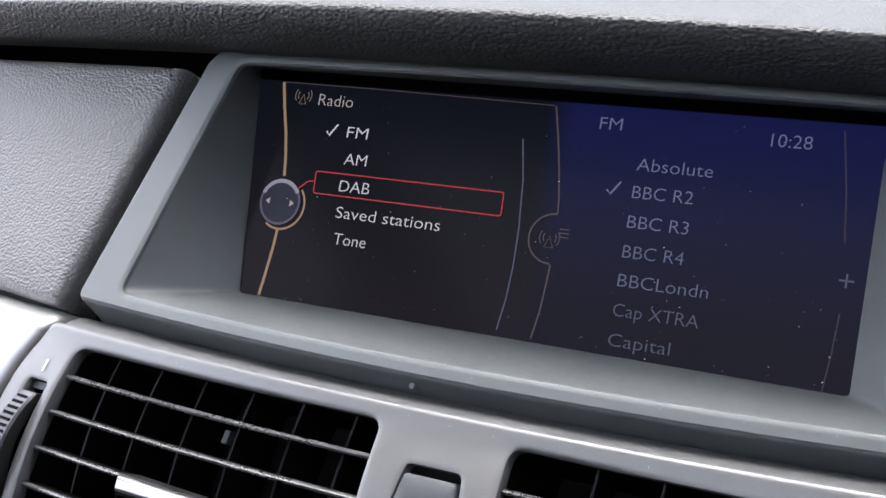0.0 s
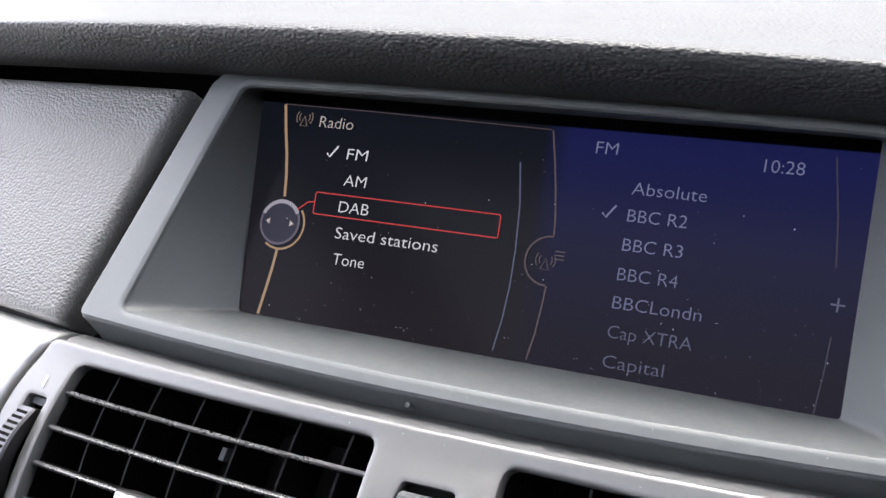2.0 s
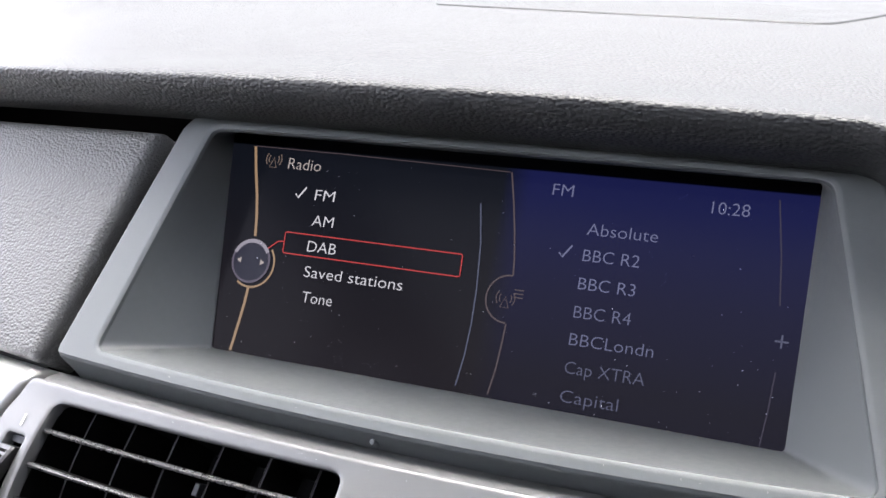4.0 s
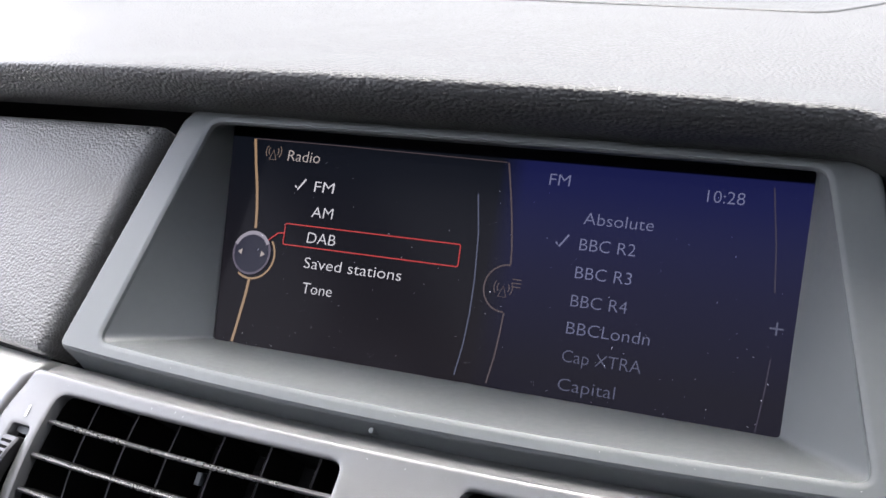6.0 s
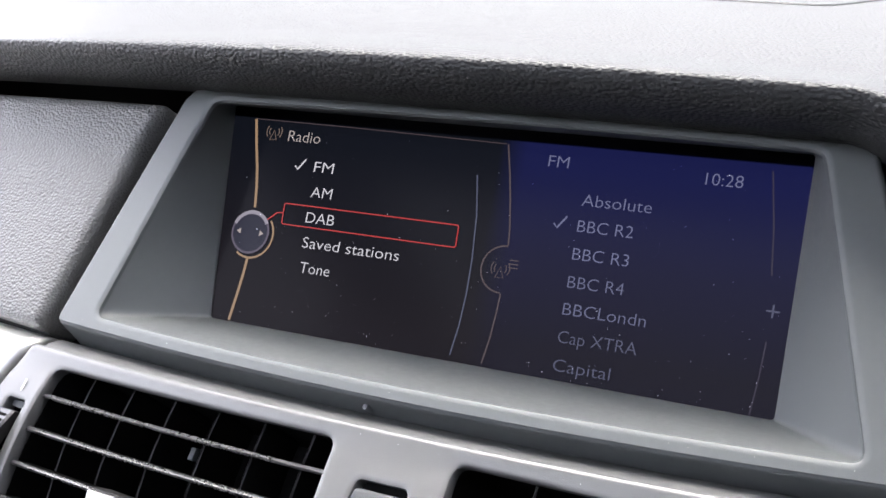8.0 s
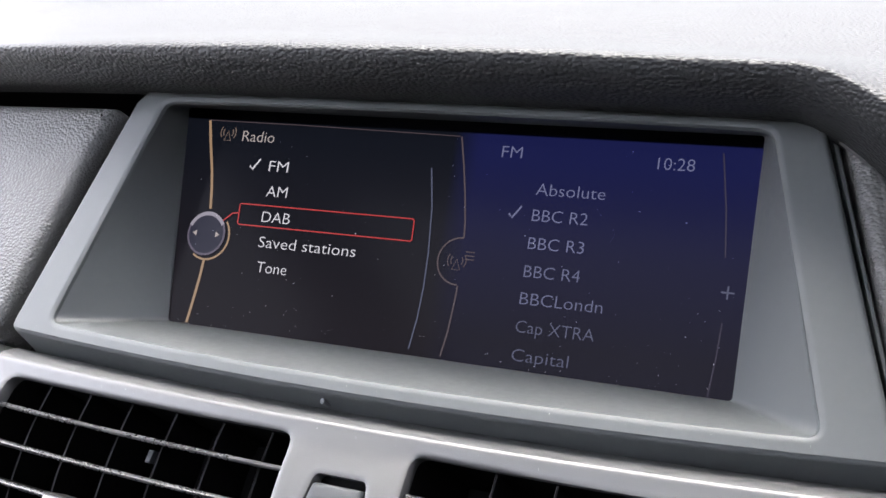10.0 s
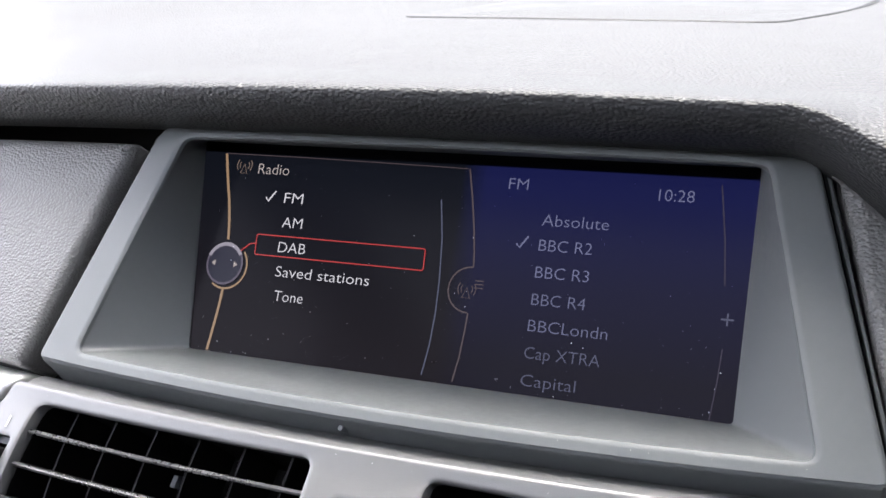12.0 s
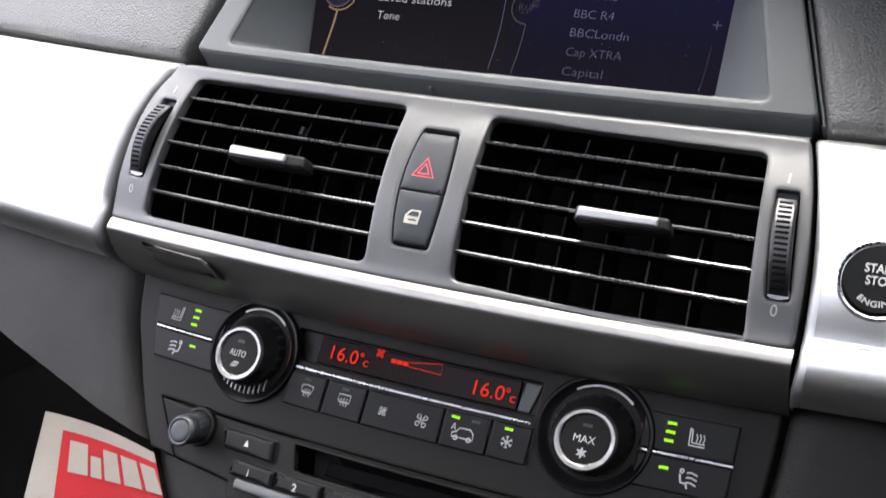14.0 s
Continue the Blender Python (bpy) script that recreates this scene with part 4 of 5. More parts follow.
rings(cap_b, [[(x, y, z) for x, y in circle2(*SC, r, 48)] for r, z in ((0.0132, 0.0018), (0.0129, 0.0034), (0.0122, 0.0042), (0.0100, 0.0040), (0.004, 0.0036))], (False, True))
part("cap", lay(cap_b, vent), GLOSS, starter)
part("text", lay(word("START", SC[0] - 0.0056, SC[1] + 0.0020, 0.0112, 0.0031, 0.0050, thin=-0.022), vent), MARK, starter, "START", fix=False)
part("text", lay(word("STOP", SC[0] - 0.0047, SC[1] - 0.0025, 0.0094, 0.0031, 0.0050, thin=-0.022), vent), MARK, starter, "STOP", fix=False)
eng = word("ENGINE", -0.0064, 0, 0.0128, 0.0021, thin=-0.018)
for v_ in eng.verts:
    a, r = v_.co.x / 0.0092, 0.0104 - v_.co.y
    v_.co = (SC[0] + r * math.sin(a), SC[1] - r * math.cos(a), 0.0050)
part("text", lay(eng, vent), MARK, starter, "ENGINE", fix=False)
slot_o = rounded([(0.2042, -0.0445), (0.2340, -0.0445), (0.2250, -0.0068), (0.1940, -0.0068)], 0.0075, step=0.006)
key = thing("key_slot", vent(0.215, -0.02, 0), "grey plastic key slot in the brushed trim", "key slot")
part("slot_frame", lay(holed(slot_o, [inset(slot_o, 0.0030)], lip=0.0012, depth=0.006, rim=0.0012, z=0.0050), vent), SLATE, key)
part("slot_well", lay(flat(inset(slot_o, 0.0028), 0.0030), vent), SWITCH, key, fix=False)

# ---- the climate panel ----
HW = {-1: ((-0.012, 0.1690), (0.0, 0.1680), (0.0144, 0.1653), (0.0405, 0.1580), (0.0721, 0.1415), (0.0913, 0.1300), (0.1011, 0.1224), (0.125, 0.104)),
      1: ((-0.012, 0.1600), (0.0, 0.1590), (0.035, 0.1580), (0.052, 0.1570), (0.072, 0.1540), (0.0913, 0.1490), (0.107, 0.1430), (0.125, 0.135))}


def c_hw(s, side):
    """Half the width of the console at s below its upper line."""
    return float(np.interp(s, [a for a, x in HW[side]], [x for a, x in HW[side]]))


def console_outline(s0, s1, gap=0.0):
    ss = [s0 + (s1 - s0) * i / 10 for i in range(11)]
    return densify([(-c_hw(s, -1) + gap, -s) for s in ss] + [(c_hw(s, 1) - gap, -s) for s in ss[::-1]], 0.008)


DIAL = ((-0.0818, 0.0405), (0.0873, 0.0410))
lcd_mouth = rounded(box2(-0.0610, -0.0390, 0.0610, -0.0248), 0.001, step=0.006)
climate = thing("climate_control", clim(0, -0.04, 0), "dark plastic climate control panel below the vents", "climate control")
ss = [-0.012 + 0.1105 * i / 12 for i in range(13)]
plate = [(-c_hw(t, -1), -t) for t in ss] + [(-0.1088, -0.0996), (-0.1272, -0.0741), (c_hw(0.0741, 1), -0.0741)] + [(c_hw(t, 1), -t) for t in ss[8::-1]]
part("faceplate", lay(holed(densify(plate, 0.008), [lcd_mouth], lip=0.0008, depth=0.004, rim=0.001), clim), LOWER, climate)
lcd = thing("climate_display", clim(0, -0.032, 0), "smoked red temperature display showing sixteen degrees twice", "display")
well = bmesh.new()
rings(well, [[clim(x, y, z) for x, y in lcd_mouth] for z in (-0.0035, -0.0042)], (False, True))
part("window_well", well, GLOSS, lcd)
part("window", lay(slab(rounded([(-0.0495, -0.0384), (0.0512, -0.0384), (0.0512, -0.0256), (-0.0495, -0.0256)], 0.0008), [(0, -0.004), (0, -0.0030), (0.0004, -0.0026)]), clim), SMOKED, lcd, "smoked red glass")
part("sensor_window", lay(slab(rounded([(0.0518, -0.0384), (0.0572, -0.0384), (0.0604, -0.0256), (0.0530, -0.0256)], 0.0006), [(0, -0.004), (0, -0.0026), (0.0004, -0.0022)]), clim), SMOKEGREY, lcd, "grey translucent end piece")


def bar(x0, x1, y0, y1, high, soft, n=28):
    """A long bevelled bar that follows the console's bow."""
    prof = [(y0, -0.001), (y0, high - soft), (y0 + 0.3 * soft, high - 0.3 * soft), (y0 + soft, high), (y1 - soft, high), (y1 - 0.3 * soft, high - 0.3 * soft), (y1, high - soft), (y1, -0.001)]
    b = bmesh.new()
    rings(b, [[clim(x0 + (x1 - x0) * i / n, y, z) for y, z in prof] for i in range(n + 1)], (True, True))
    return b


def seg(body, x0, x1, base, cap):
    part("digits", lay(word(body, x0, base, x1 - x0, cap, -0.0022), clim), REDLED, lcd, body, fix=False)


seg("16.0", -0.0424, -0.0282, -0.0350, 0.0062), seg("c", -0.0250, -0.0224, -0.0350, 0.0042)
seg("16.0", 0.0304, 0.0446, -0.0356, 0.0062), seg("c", 0.0474, 0.0500, -0.0356, 0.0042)
for x, y in ((-0.0264, -0.0300), (0.0460, -0.0306)):
    part("digits", lay(ribbon(circle2(x, y, 0.0008, 10), 0.0004, -0.0022, closed=True), clim), REDLED, lcd, "degree ring", fix=False)


def fan(x, y, r, z, wd):
    """Four curled blades round a hub."""
    b = bmesh.new()
    for a in (20, 110, 200, 290):
        blade = [(0.12, 0), (0.45, 38), (0.85, 42), (1.0, 18), (0.8, -2), (0.45, 2)]
        ribbon([(x + r * q * math.cos(radians(a + w)), y + r * q * math.sin(radians(a + w))) for q, w in blade], wd * 0.8, z, closed=True, bm=b)
    return b


part("fan_symbol", lay(fan(-0.0178, -0.0272, 0.0022, -0.0022, 0.0006), clim), REDLED, lcd, fix=False)
for i in range(3):
    part("bar", lay(flat(box2(-0.0116 + 0.0030 * i, -0.0302, -0.0090 + 0.0030 * i, -0.0284), -0.0022), clim), REDLED, lcd, fix=False)
part("bar_outline", lay(ribbon([(-0.0026, -0.0302), (0.0138, -0.0306), (0.0132, -0.0258), (-0.0026, -0.0284)], 0.0003, -0.0022, closed=True), clim), REDLED, lcd, fix=False)
part("chrome_line", bar(-0.0590, 0.0600, -0.0433, -0.0421, 0.0013, 0.0004), CHROME, climate, "thin satin chrome line")


def key_outline(x0, x1, s0=0.0446, s1=0.0606):
    return rounded([(x0, -s1), (x1, -s1), (x1, -s0), (x0, -s0)], 0.0008, step=0.006)


def symbol(parent, bm_, mat=MARK, label=""):
    part("symbol", lay(bm_, clim), mat, parent, label, fix=False)


def led(parent, x, s, lit=True):
    part("led", lay(button(box2(x - 0.0019, -s - 0.0006, x + 0.0019, -s + 0.0006), 0.0016, 0.0005, 0.0002), clim), GREEN if lit else SWITCH, parent, "lit green light" if lit else "unlit grey light")


def defrost(x, s, front, parent):
    if front:
        o = [(x - 0.0030, -s - 0.0005), (x - 0.0036, -s + 0.0030), (x, -s + 0.0037), (x + 0.0036, -s + 0.0030), (x + 0.0030, -s - 0.0005)]
    else:
        o = [(x - 0.0034, -s - 0.0008), (x - 0.0034, -s + 0.0032), (x + 0.0034, -s + 0.0032), (x + 0.0034, -s - 0.0008)]
    b = ribbon(o, 0.0005, 0.0016, closed=True)
    for dx in (-0.0016, 0, 0.0016):
        ribbon([(x + dx, -s - 0.0028), (x + dx + 0.0005, -s - 0.0016), (x + dx - 0.0004, -s - 0.0003), (x + dx + 0.0003, -s + 0.0014)], 0.0004, 0.0017, bm=b)
    for v in b.verts:
        v.co.x, v.co.y = x + (v.co.x - x) * 0.86, -s + (v.co.y + s) * 0.86
    symbol(parent, b, MARK, "white demister symbol")


part("key_gap", lay(flat(rounded(box2(-0.0593, -0.0614, 0.0628, -0.0438), 0.001, step=0.006), 0.0004), clim), TRIMLINE, climate, "dark gap round the key row", fix=False)
cells = [(-0.0585, -0.0384), (-0.0376, -0.0172), (-0.0164, 0.0214), (0.0222, 0.0436), (0.0444, 0.0620)]
labels = ["black key with a white windscreen demister symbol", "black key with a white rear demister symbol", "wide black fan speed key with two fan symbols", "black air recirculation key with a green light", "black snowflake cooling key with a green light"]
keys = []
for (x0, x1), lab in zip(cells, labels):
    k = thing("climate_key", clim((x0 + x1) / 2, -0.0525, 0), lab, "button", "climate key row")
    part("cap", lay(button(key_outline(x0, x1), 0.0014, -0.002, 0.0007), clim), BUTTON, k)
    keys.append(k)
led(keys[0], -0.0480, 0.0472, False), led(keys[1], -0.0277, 0.0474, False)
defrost(-0.0472, 0.0528, True, keys[0]), defrost(-0.0272, 0.0525, False, keys[1])
symbol(keys[2], fan(-0.0071, -0.0525, 0.0023, 0.0017, 0.0004)), symbol(keys[2], fan(0.0122, -0.0525, 0.0033, 0.0017, 0.0005))
led(keys[3], 0.0272, 0.0473), led(keys[3], 0.0368, 0.0474, False)
symbol(keys[3], word("A", 0.0264, -0.0528, 0.0024, 0.0030, 0.0017), MARK, "A")
CAR_X = 0.0324
car = ribbon([(CAR_X + dx, -0.0540 + dy) for dx, dy in ((-0.0050, -0.0016), (-0.0050, 0.0), (-0.0032, 0.0008), (-0.0018, 0.0026), (0.0030, 0.0026), (0.0046, 0.0010), (0.0048, -0.0016))], 0.0005, 0.0017, closed=True)
ribbon(circle2(CAR_X - 0.0030, -0.0558, 0.0009, 10), 0.0005, 0.0018, closed=True, bm=car), ribbon(circle2(CAR_X + 0.0030, -0.0558, 0.0009, 10), 0.0005, 0.0018, closed=True, bm=car)
symbol(keys[3], car, MARK, "white car outline")
led(keys[4], 0.0518, 0.0472)
flake = bmesh.new()
for a in (30, 90, 150):
    c, s_ = 0.0026 * math.cos(radians(a)), 0.0026 * math.sin(radians(a))
    ribbon([(0.0522 - c, -0.0527 - s_), (0.0522 + c, -0.0527 + s_)], 0.0005, 0.0017, bm=flake)
for a in range(30, 390, 60):
    c = (0.0522 + 0.0018 * math.cos(radians(a)), -0.0527 + 0.0018 * math.sin(radians(a)))
    ribbon([(c[0] + 0.0009 * math.cos(radians(a + 50)), c[1] + 0.0009 * math.sin(radians(a + 50))), c, (c[0] + 0.0009 * math.cos(radians(a - 50)), c[1] + 0.0009 * math.sin(radians(a - 50)))], 0.0004, 0.0018, bm=flake)
symbol(keys[4], flake, MARK, "white snowflake")


def seat_symbol(x, s, flip, parent, arrows=False):
    b = bmesh.new()
    f = flip
    if not arrows:
        ribbon([(x - f * 0.0034, -s + 0.0036), (x - f * 0.0026, -s + 0.0030), (x - f * 0.0020, -s - 0.0022), (x + f * 0.0030, -s - 0.0022), (x + f * 0.0032, -s - 0.0034), (x - f * 0.0030, -s - 0.0034)], 0.0006, 0.0017, closed=True, bm=b)
        for i in range(3):
            xx = x + f * (-0.0004 + 0.0014 * i)
            ribbon([(xx, -s - 0.0016), (xx + 0.0004, -s), (xx - 0.0003, -s + 0.0016)], 0.00045, 0.0018, bm=b)
    else:
        ribbon(circle2(x - f * 0.0028, -s + 0.0026, 0.0007, 8), 0.0007, 0.0017, closed=True, bm=b)
        ribbon([(x - f * 0.0034, -s + 0.0012), (x - f * 0.0026, -s - 0.0020), (x - f * 0.0004, -s - 0.0022), (x + f * 0.0002, -s - 0.0040)], 0.0008, 0.0017, bm=b)
        for i in range(3):
            yy = -s + 0.0022 - 0.0020 * i
            ribbon([(x - f * 0.0008, yy), (x + f * 0.0012, yy + 0.0003), (x + f * 0.0036, yy - 0.0006)], 0.0006, 0.0018, bm=b)
    symbol(parent, b, MARK if f > 0 or arrows else DIMMARK, "pale seat symbol")


for s in (-1, 1):
    up, lo, lo2 = (0.0258, 0.0408, 0.0565) if s < 0 else (0.0268, 0.0424, 0.0580)
    xa, xb = (0.1020, 0.1492) if s < 0 else (0.1060, 0.1455)
    for j, (t0, t1) in enumerate(((up, lo), (lo + 0.0016, lo2))):
        o = [(s * xa, -t1), (s * (0.1440 if s > 0 else xb - (0.004 if j == 0 else 0.009)), -t1), (s * (0.1440 if s > 0 else xb - (0 if j == 0 else 0.0045)), -t0), (s * xa, -t0)]
        o = rounded(o if s > 0 else o[::-1], 0.001, step=0.006)
        k = thing("seat_key", clim(s * 0.125, -(t0 + t1) / 2, 0), "black seat heating key with three green lights" if j == 0 else "black air direction key with one green light", "button", "seat and air keys")
        part("key_gap", lay(flat(inset(o, -0.0007), 0.0003 + 0.0001 * j), clim), TRIMLINE, climate, "dark gap round a key", fix=False)
        part("cap", lay(button(o, 0.0014, -0.002, 0.0007), clim), BUTTON, k)
        if j == 0:
            for i in range(3):
                led(k, s * (0.1175 if s > 0 else 0.1210), t0 + 0.0038 + 0.0036 * i)
            seat_symbol(s * (0.1285 if s > 0 else 0.1328), (t0 + t1) / 2, 1 if s > 0 else -1, k)
        else:
            led(k, s * 0.1178, t0 + 0.0048)
            seat_symbol(s * 0.128, (t0 + t1) / 2 + 0.0002, s, k, True)
    part("chrome_line", lay(button(rounded(box2(min(s * 0.1075, s * 0.1440), -lo - 0.0013, max(s * 0.1075, s * 0.1440), -lo - 0.0003), 0.0003), 0.0018, -0.001, 0.0003), clim), CHROME, climate, "thin satin chrome line")

for (cx, cs), body, lab in zip(DIAL, ("AUTO", "MAX"), ("black climate dial with chrome ring lettered AUTO", "black climate dial with chrome ring lettered MAX")):
    d = thing("climate_dial", clim(cx, -cs, 0), lab, "dial", "climate dials")

    def turned(rows, n=56, caps=(False, False)):
        b = bmesh.new()
        rings(b, [[clim(x, y, z) for x, y in circle2(cx, -cs - shift * max(0.0, z) / 0.014, r, n)] for r, z in rows], caps)
        return b
    shift = 0.0045
    part("bowl", turned([(0.0250, -0.002), (0.0250, 0.0018), (0.0244, 0.0026), (0.0233, 0.0024), (0.0221, 0.0010), (0.0180, -0.0006), (0.0160, -0.001)], caps=(False, True)), GLOSS, d, "gloss black rim and bowl")
    part("knob", turned([(0.0168, -0.001), (0.0164, 0.0040), (0.0160, 0.0062), (0.0142, 0.0080), (0.0134, 0.0120), (0.0126, 0.0128)]), BUTTON, d, "ribbed rubber knob")
    for i in range(20):
        a = 2 * math.pi * i / 20
        g = bmesh.new()
        rings(g, [[clim(cx + r * math.cos(a + da), -cs - shift * z / 0.014 + r * math.sin(a + da), z) for r, z in ((0.0166, 0.0008), (0.0171, 0.0042), (0.0163, 0.0060))] for da in (-0.05, 0.0, 0.05)], closed=False)
        part("grip_rib", g, SWITCH, d)
    part("chrome_ring", turned([(0.0131, 0.0116), (0.0129, 0.0134), (0.0122, 0.0142), (0.0110, 0.0141), (0.0102, 0.0134), (0.0100, 0.0126)]), RINGM, d, "satin chrome ring")
    part("cap", turned([(0.0101, 0.0124), (0.0098, 0.0131), (0.0060, 0.0134)], caps=(False, True)), LOWER, d)
    wd = 0.0090
    part("text", lay(word(body, cx - wd / 2, -cs - shift - 0.0014, wd, 0.0030, 0.0142), clim), MARK, d, body, fix=False)
    part("led", lay(flat(box2(cx - 0.0020, -cs - shift + 0.0050, cx + 0.0020, -cs - shift + 0.0064), 0.0141), clim), SWITCH, d, "unlit grey light", fix=False)
    if body == "AUTO":
        sy = ribbon([(cx - 0.0022, -cs - shift - 0.0064), (cx + 0.0008, -cs - shift - 0.0060), (cx + 0.0024, -cs - shift - 0.0040), (cx - 0.0006, -cs - shift - 0.0042)], 0.0005, 0.0142, closed=True)
        ribbon([(cx - 0.0008, -cs - shift - 0.0062), (cx + 0.0008, -cs - shift - 0.0042)], 0.0005, 0.0142, bm=sy)
    else:
        sy = bmesh.new()
        for a in (30, 90, 150):
            c, q = 0.0022 * math.cos(radians(a)), 0.0022 * math.sin(radians(a))
            ribbon([(cx - c, -cs - shift - 0.0056 - q), (cx + c, -cs - shift - 0.0056 + q)], 0.0005, 0.0142, bm=sy)
        ribbon(circle2(cx, -cs - shift - 0.0056, 0.0012, 10), 0.0004, 0.0143, closed=True, bm=sy)
    part("symbol", lay(sy, clim), MARK, d, fix=False)
    bow_line = bmesh.new()
    rings(bow_line, [[clim(cx + r * math.cos(radians(a)), -cs + r * math.sin(radians(a)), 0.0021) for r in (0.0193, 0.0202)] for a in range(124, 44, -4)], closed=False)
    part("arc_mark", bow_line, MARK, d, "white arc", fix=False)
    part("warm_mark", lay(ribbon(circle2(cx, -cs, 0.0199, 8, -8, 24), 0.0005, 0.0009), clim), DARKRED, d, "faint red arc", fix=False)
    if cx < 0:
        for i in range(10):
            x = cx - 0.0115 + 0.0026 * i
            dy = math.sqrt(0.0212 ** 2 - (x - cx) ** 2)
            part("louvre", lay(slab(box2(x - 0.0007, -cs - dy, x + 0.0007, -cs - dy + 0.0060), [(0, -0.001), (0, 0.0014), (0.0003, 0.0018)]), clim), PANEL, d)

# ---- the radio below ----
radio = thing("radio_panel", clim(0, -0.095, 0), "dark plastic radio panel with disc slot", "radio")
slot = rounded([(-0.0420, -0.0884), (0.112, -0.0884), (0.116, -0.0762), (-0.0455, -0.0762)], 0.001, step=0.008)
body = [(-0.1261, -0.0748), (-0.1080, -0.0995), (-0.0752, -0.1018), (-0.0705, -0.125)] + [(c_hw(t, 1) - 0.001, -t) for t in (0.125, 0.115, 0.107, 0.0913, 0.083, 0.0748)]
part("faceplate", lay(holed(densify(body, 0.008), [slot], lip=0.0008, depth=0.004, rim=0.0012, z=0.0006), clim), LOWER, radio)
part("lower_panel", lay(slab([(-0.1235, -0.0990), (-0.104, -0.125), (-0.072, -0.125), (-0.0765, -0.1024), (-0.1080, -0.1000)], [(0, -0.016), (0, -0.0065), (0.0006, -0.0060)]), clim), GRAIN, radio, "grained panel below the radio")
sw = bmesh.new()
rings(sw, [[clim(x, y, z) for x, y in slot] for z in (-0.0045, -0.02)], (False, True))
part("disc_slot", sw, BLACK, radio, "dark disc slot")
part("slot_flap", lay(slab(box2(-0.032, -0.0868, 0.104, -0.0800), [(0, -0.018), (0, -0.010), (0.0006, -0.0095)]), clim), BLACK, radio, "dull black flap in the disc slot")
vol = thing("volume_knob", clim(-0.0990, -0.0820, 0), "small slate grey round volume knob", "knob")


def v_turned(rows, caps=(False, True)):
    b = bmesh.new()
    rings(b, [[clim(x, y, z) for x, y in circle2(-0.0988, -0.0818 - 0.0051 * max(0.0, z) / 0.0158, r, 36)] for r, z in rows], caps)
    return b


part("collar", v_turned([(0.0096, -0.001), (0.0095, 0.0016), (0.0090, 0.0026), (0.0080, 0.0028), (0.0074, 0.0022)]), BUTTON, vol, "black boss round the knob")
part("shaft", v_turned([(0.0072, 0.0015), (0.0071, 0.0095), (0.0069, 0.0106), (0.0072, 0.0112), (0.0074, 0.0140), (0.0071, 0.0150), (0.0062, 0.0158), (0.0057, 0.0157), (0.0053, 0.0150)]), SWITCH, vol)
for i in range(18):
    a = 2 * math.pi * i / 18
    g = bmesh.new()
    rings(g, [[clim(-0.0988 + r * math.cos(a + da), -0.0818 - 0.0051 * z / 0.0158 + r * math.sin(a + da), z) for r, z in ((0.0070, 0.0030), (0.0075, 0.0034), (0.0075, 0.0088), (0.0070, 0.0094))] for da in (-0.09, -0.03, 0.03, 0.09)], closed=False)
    part("grip_rib", g, SWITCH, vol)
part("end_cap", v_turned([(0.0053, 0.0148), (0.0051, 0.0155), (0.0046, 0.0158), (0.0025, 0.0158)]), SWITCH, vol)
ej = thing("eject_key", clim(-0.069, -0.083, 0), "black key with a white eject arrow", "button")
part("key_gap", lay(flat(inset(rounded([(-0.0815, -0.0880), (-0.0535, -0.0880), (-0.0545, -0.0786), (-0.0838, -0.0786)], 0.001, step=0.006), -0.0009), 0.0010), clim), TRIMLINE, radio, "dark gap round the eject key", fix=False)
part("key_gap", lay(flat(rounded(box2(-0.0746, -0.0992, 0.0756, -0.0904), 0.001, step=0.006), 0.0010), clim), TRIMLINE, radio, "dark gap round the station keys", fix=False)
part("cap", lay(button(rounded([(-0.0815, -0.0880), (-0.0535, -0.0880), (-0.0545, -0.0786), (-0.0838, -0.0786)], 0.001, step=0.006), 0.0036, -0.002, 0.0018), clim), BUTTON, ej)
part("arrow", lay(flat([(-0.0698, -0.0845), (-0.0670, -0.0845), (-0.0684, -0.0815)], 0.0040), clim), MARK, ej, fix=False)
for i, x0 in enumerate((-0.0739, -0.0484, -0.0230, 0.0017, 0.0264, 0.0511)):
    k = thing("preset_key", clim(x0 + 0.012, -0.0965, 0), "black station key numbered in white", "button", "station keys")
    w = 0.0242
    part("cap", lay(button(rounded(box2(x0, -0.0984, x0 + w, -0.0912), 0.0006, step=0.006), 0.0040, -0.002, 0.0016), clim), BUTTON, k)
    part("text", lay(word(str(i + 1), x0 + 0.0110, -0.0972, None, 0.0034, 0.0044), clim), MARK, k, str(i + 1), fix=False)
part("silver_lip", bar(-0.0690, 0.0705, -0.1040, -0.0992, 0.0036, 0.0014), BEZEL, radio, "slate grey lip below the station keys")

skirt = bmesh.new()
rings(skirt, [[clim(x, y, z) for x, y in console_outline(-0.010, 0.125, g)] for g, z in ((0.0004, -0.0016), (0.0, -0.006), (0.0, -0.030))])
part("side_skirt", skirt, LOWER, radio, "dark side of the console")

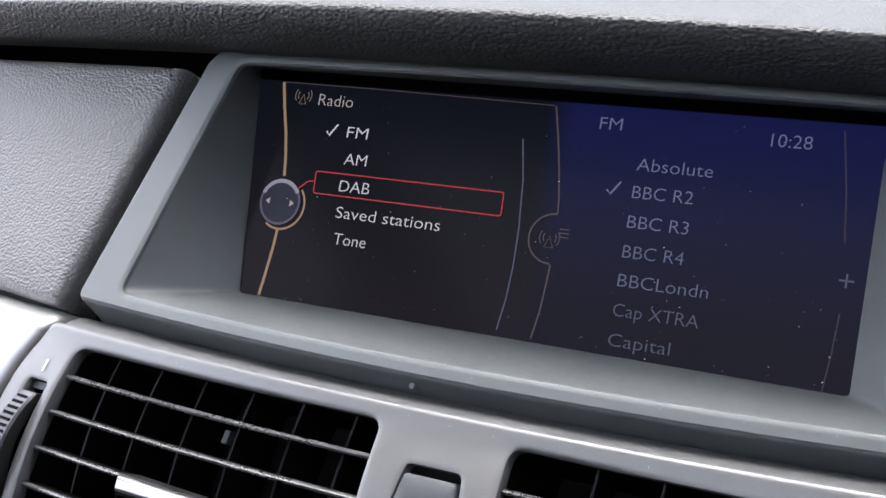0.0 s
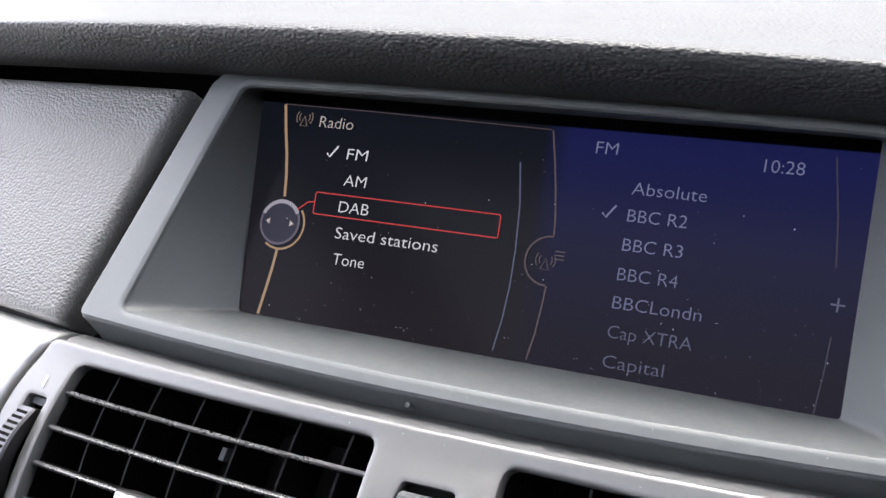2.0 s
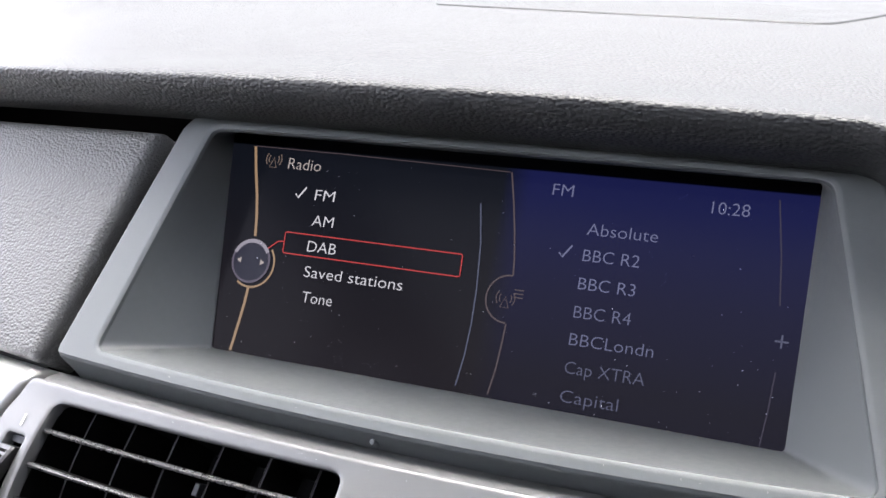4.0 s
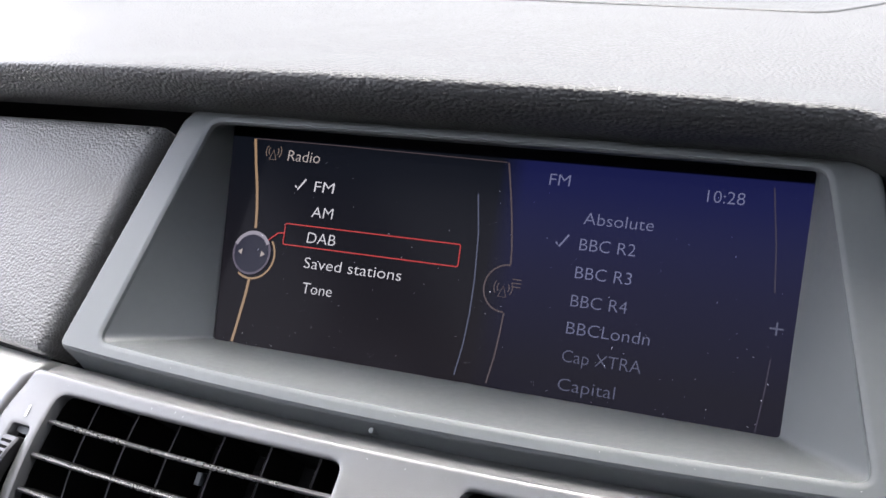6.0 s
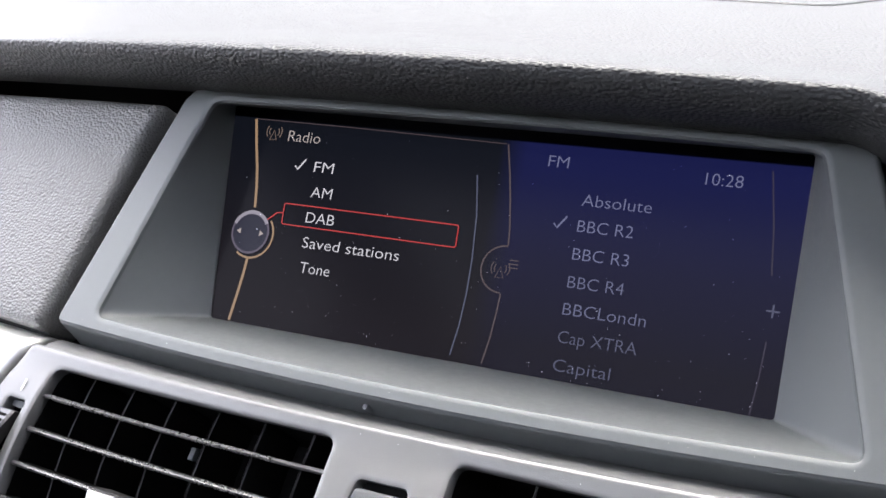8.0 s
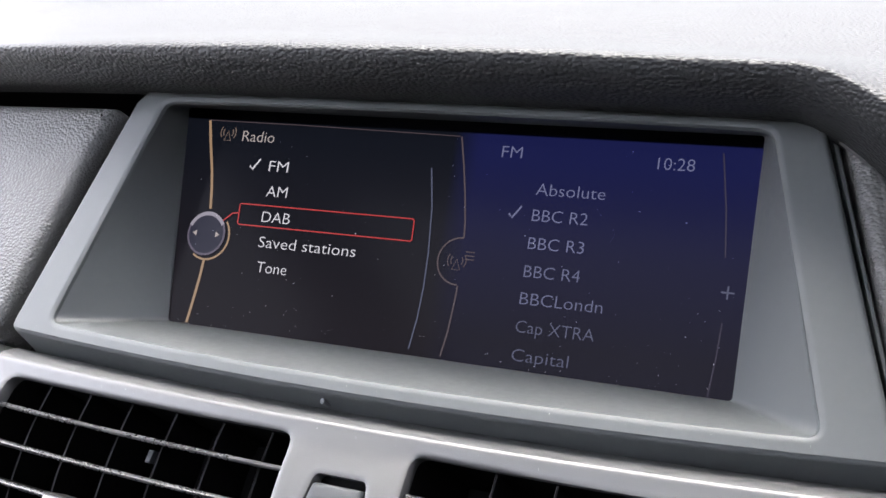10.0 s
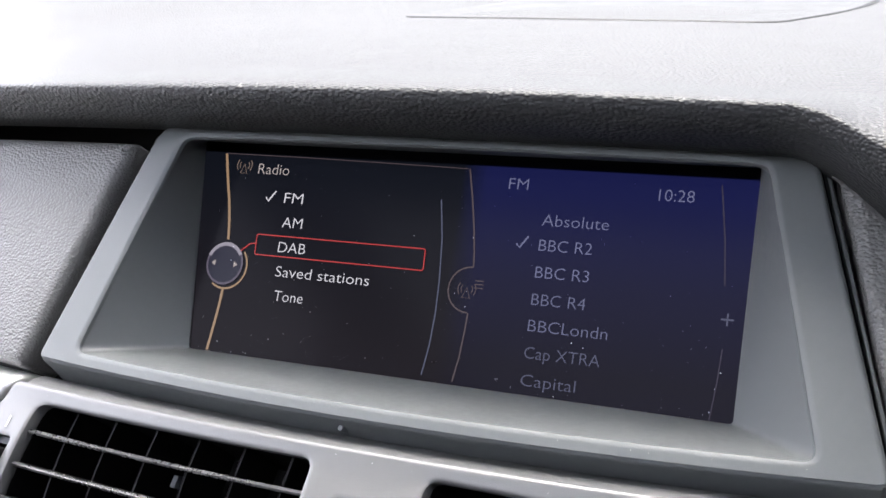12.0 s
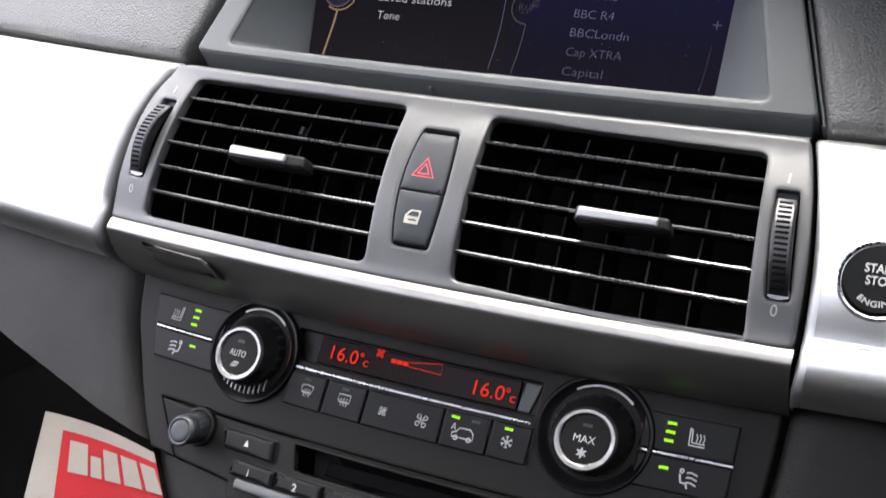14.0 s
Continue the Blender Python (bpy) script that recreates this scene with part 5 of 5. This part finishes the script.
# ---- panels below the trims, console sides and the footwell ----
for s in (-1, 1):
    cols = [0.0, 0.004, 0.012, 0.03, 0.06, 0.10, 0.15, 0.22, 0.32, 0.45]
    loops = []
    for c in cols:
        low = max(0.03, 0.0965 - 0.21 * c) if s < 0 else 0.14
        row = []
        for j in range(11):
            t = -0.012 + (low + 0.012) * j / 10
            x = c_hw(t, s) + 0.0022 + c
            o = -0.004 + 0.0035 * min(1, c / 0.004) + 0.004 * math.sin(min(1, c / 0.06) * math.pi) - 0.04 * max(0, c - 0.05)
            row.append(clim(s * x, -t, o))
        edge_pt = row[-1]
        row.append(Vector((edge_pt.x, edge_pt.y + 0.006, edge_pt.z - 0.002)))
        row.append(Vector((edge_pt.x, edge_pt.y + 0.16, edge_pt.z + 0.03)))
        loops.append(row)
    knee = thing("knee_panel", clim(s * 0.25, -0.04, 0), "dark grained plastic knee panel beside the console", "knee panel", "knee panels")
    for name, lo, hi, lab in (("face_skin", 0, 11, ""), ("lower_edge", 10, 13, "turned-in lower edge")):
        b = bmesh.new()
        rings(b, [row[lo:hi] for row in loops], closed=False)
        part(name, facing_up(b, (0, -1, 0.3 if lo == 0 else -0.6)), GRAIN, knee, lab, fix=False, smooth=50)
solo("console_core", lay(slab(console_outline(0.0, 0.125, 0.006), [(0, -0.12), (0, -0.016)], bottom=True), clim), TRIMLINE, "black inner body of the centre console", "console core", kind="structure")
tunnel = bmesh.new()
rings(tunnel, [[(s * 0.105, y, z) for s, z in ((-1, 0.24), (-0.94, 0.47), (0.94, 0.47), (1, 0.24))] for y in (-0.22, 0.0, 0.3, 0.6)], (True, True))
solo("centre_tunnel", tunnel, GRAIN, "dark plastic centre tunnel between the footwells", "console")

mat_pts = [(-0.629, 0.314), (-0.446, 0.2955), (-0.338, 0.208), (-0.512, 0.170)]
sheet = thing("paper_mat", (-0.42, 0.22, 0.243), "cream paper floor mat printed in red, lying in the footwell", "floor mat")


def on_mat(a, b, out):
    """a along the mat's upper edge, b down its side, 0 to 1, with a slight curl."""
    p = Vector(mat_pts[0]).lerp(Vector(mat_pts[1]), a).lerp(Vector(mat_pts[3]).lerp(Vector(mat_pts[2]), a), b)
    return Vector((p.x, p.y, 0.2445 + 0.010 * math.sin(a * 2.6 + 0.4) * (1 - b) + out))


def grid(a0, b0, a1, b1, z, n=12):
    b = bmesh.new()
    rings(b, [[(a0 + (a1 - a0) * i / n, b0 + (b1 - b0) * j / n, z) for j in range(n + 1)] for i in range(n + 1)], closed=False)
    return lay(b, on_mat)


part("paper", facing_up(grid(0, 0, 1, 1, 0), (0, 0, 1)), PAPER, sheet, fix=False)
part("red_field", facing_up(grid(0.17, 0.19, 0.97, 0.97, 0.001), (0, 0, 1)), REDINK, sheet, "red printed field", fix=False)
for i, (a, w) in enumerate(((0.235, 0.13), (0.385, 0.07), (0.475, 0.10), (0.60, 0.11), (0.735, 0.10), (0.86, 0.08))):
    part("print_bar", facing_up(grid(a, (0.30 if i != 1 else 0.42), a + w, 0.66, 0.002, 3), (0, 0, 1)), PAPER, sheet, "cream printed bar", fix=False)
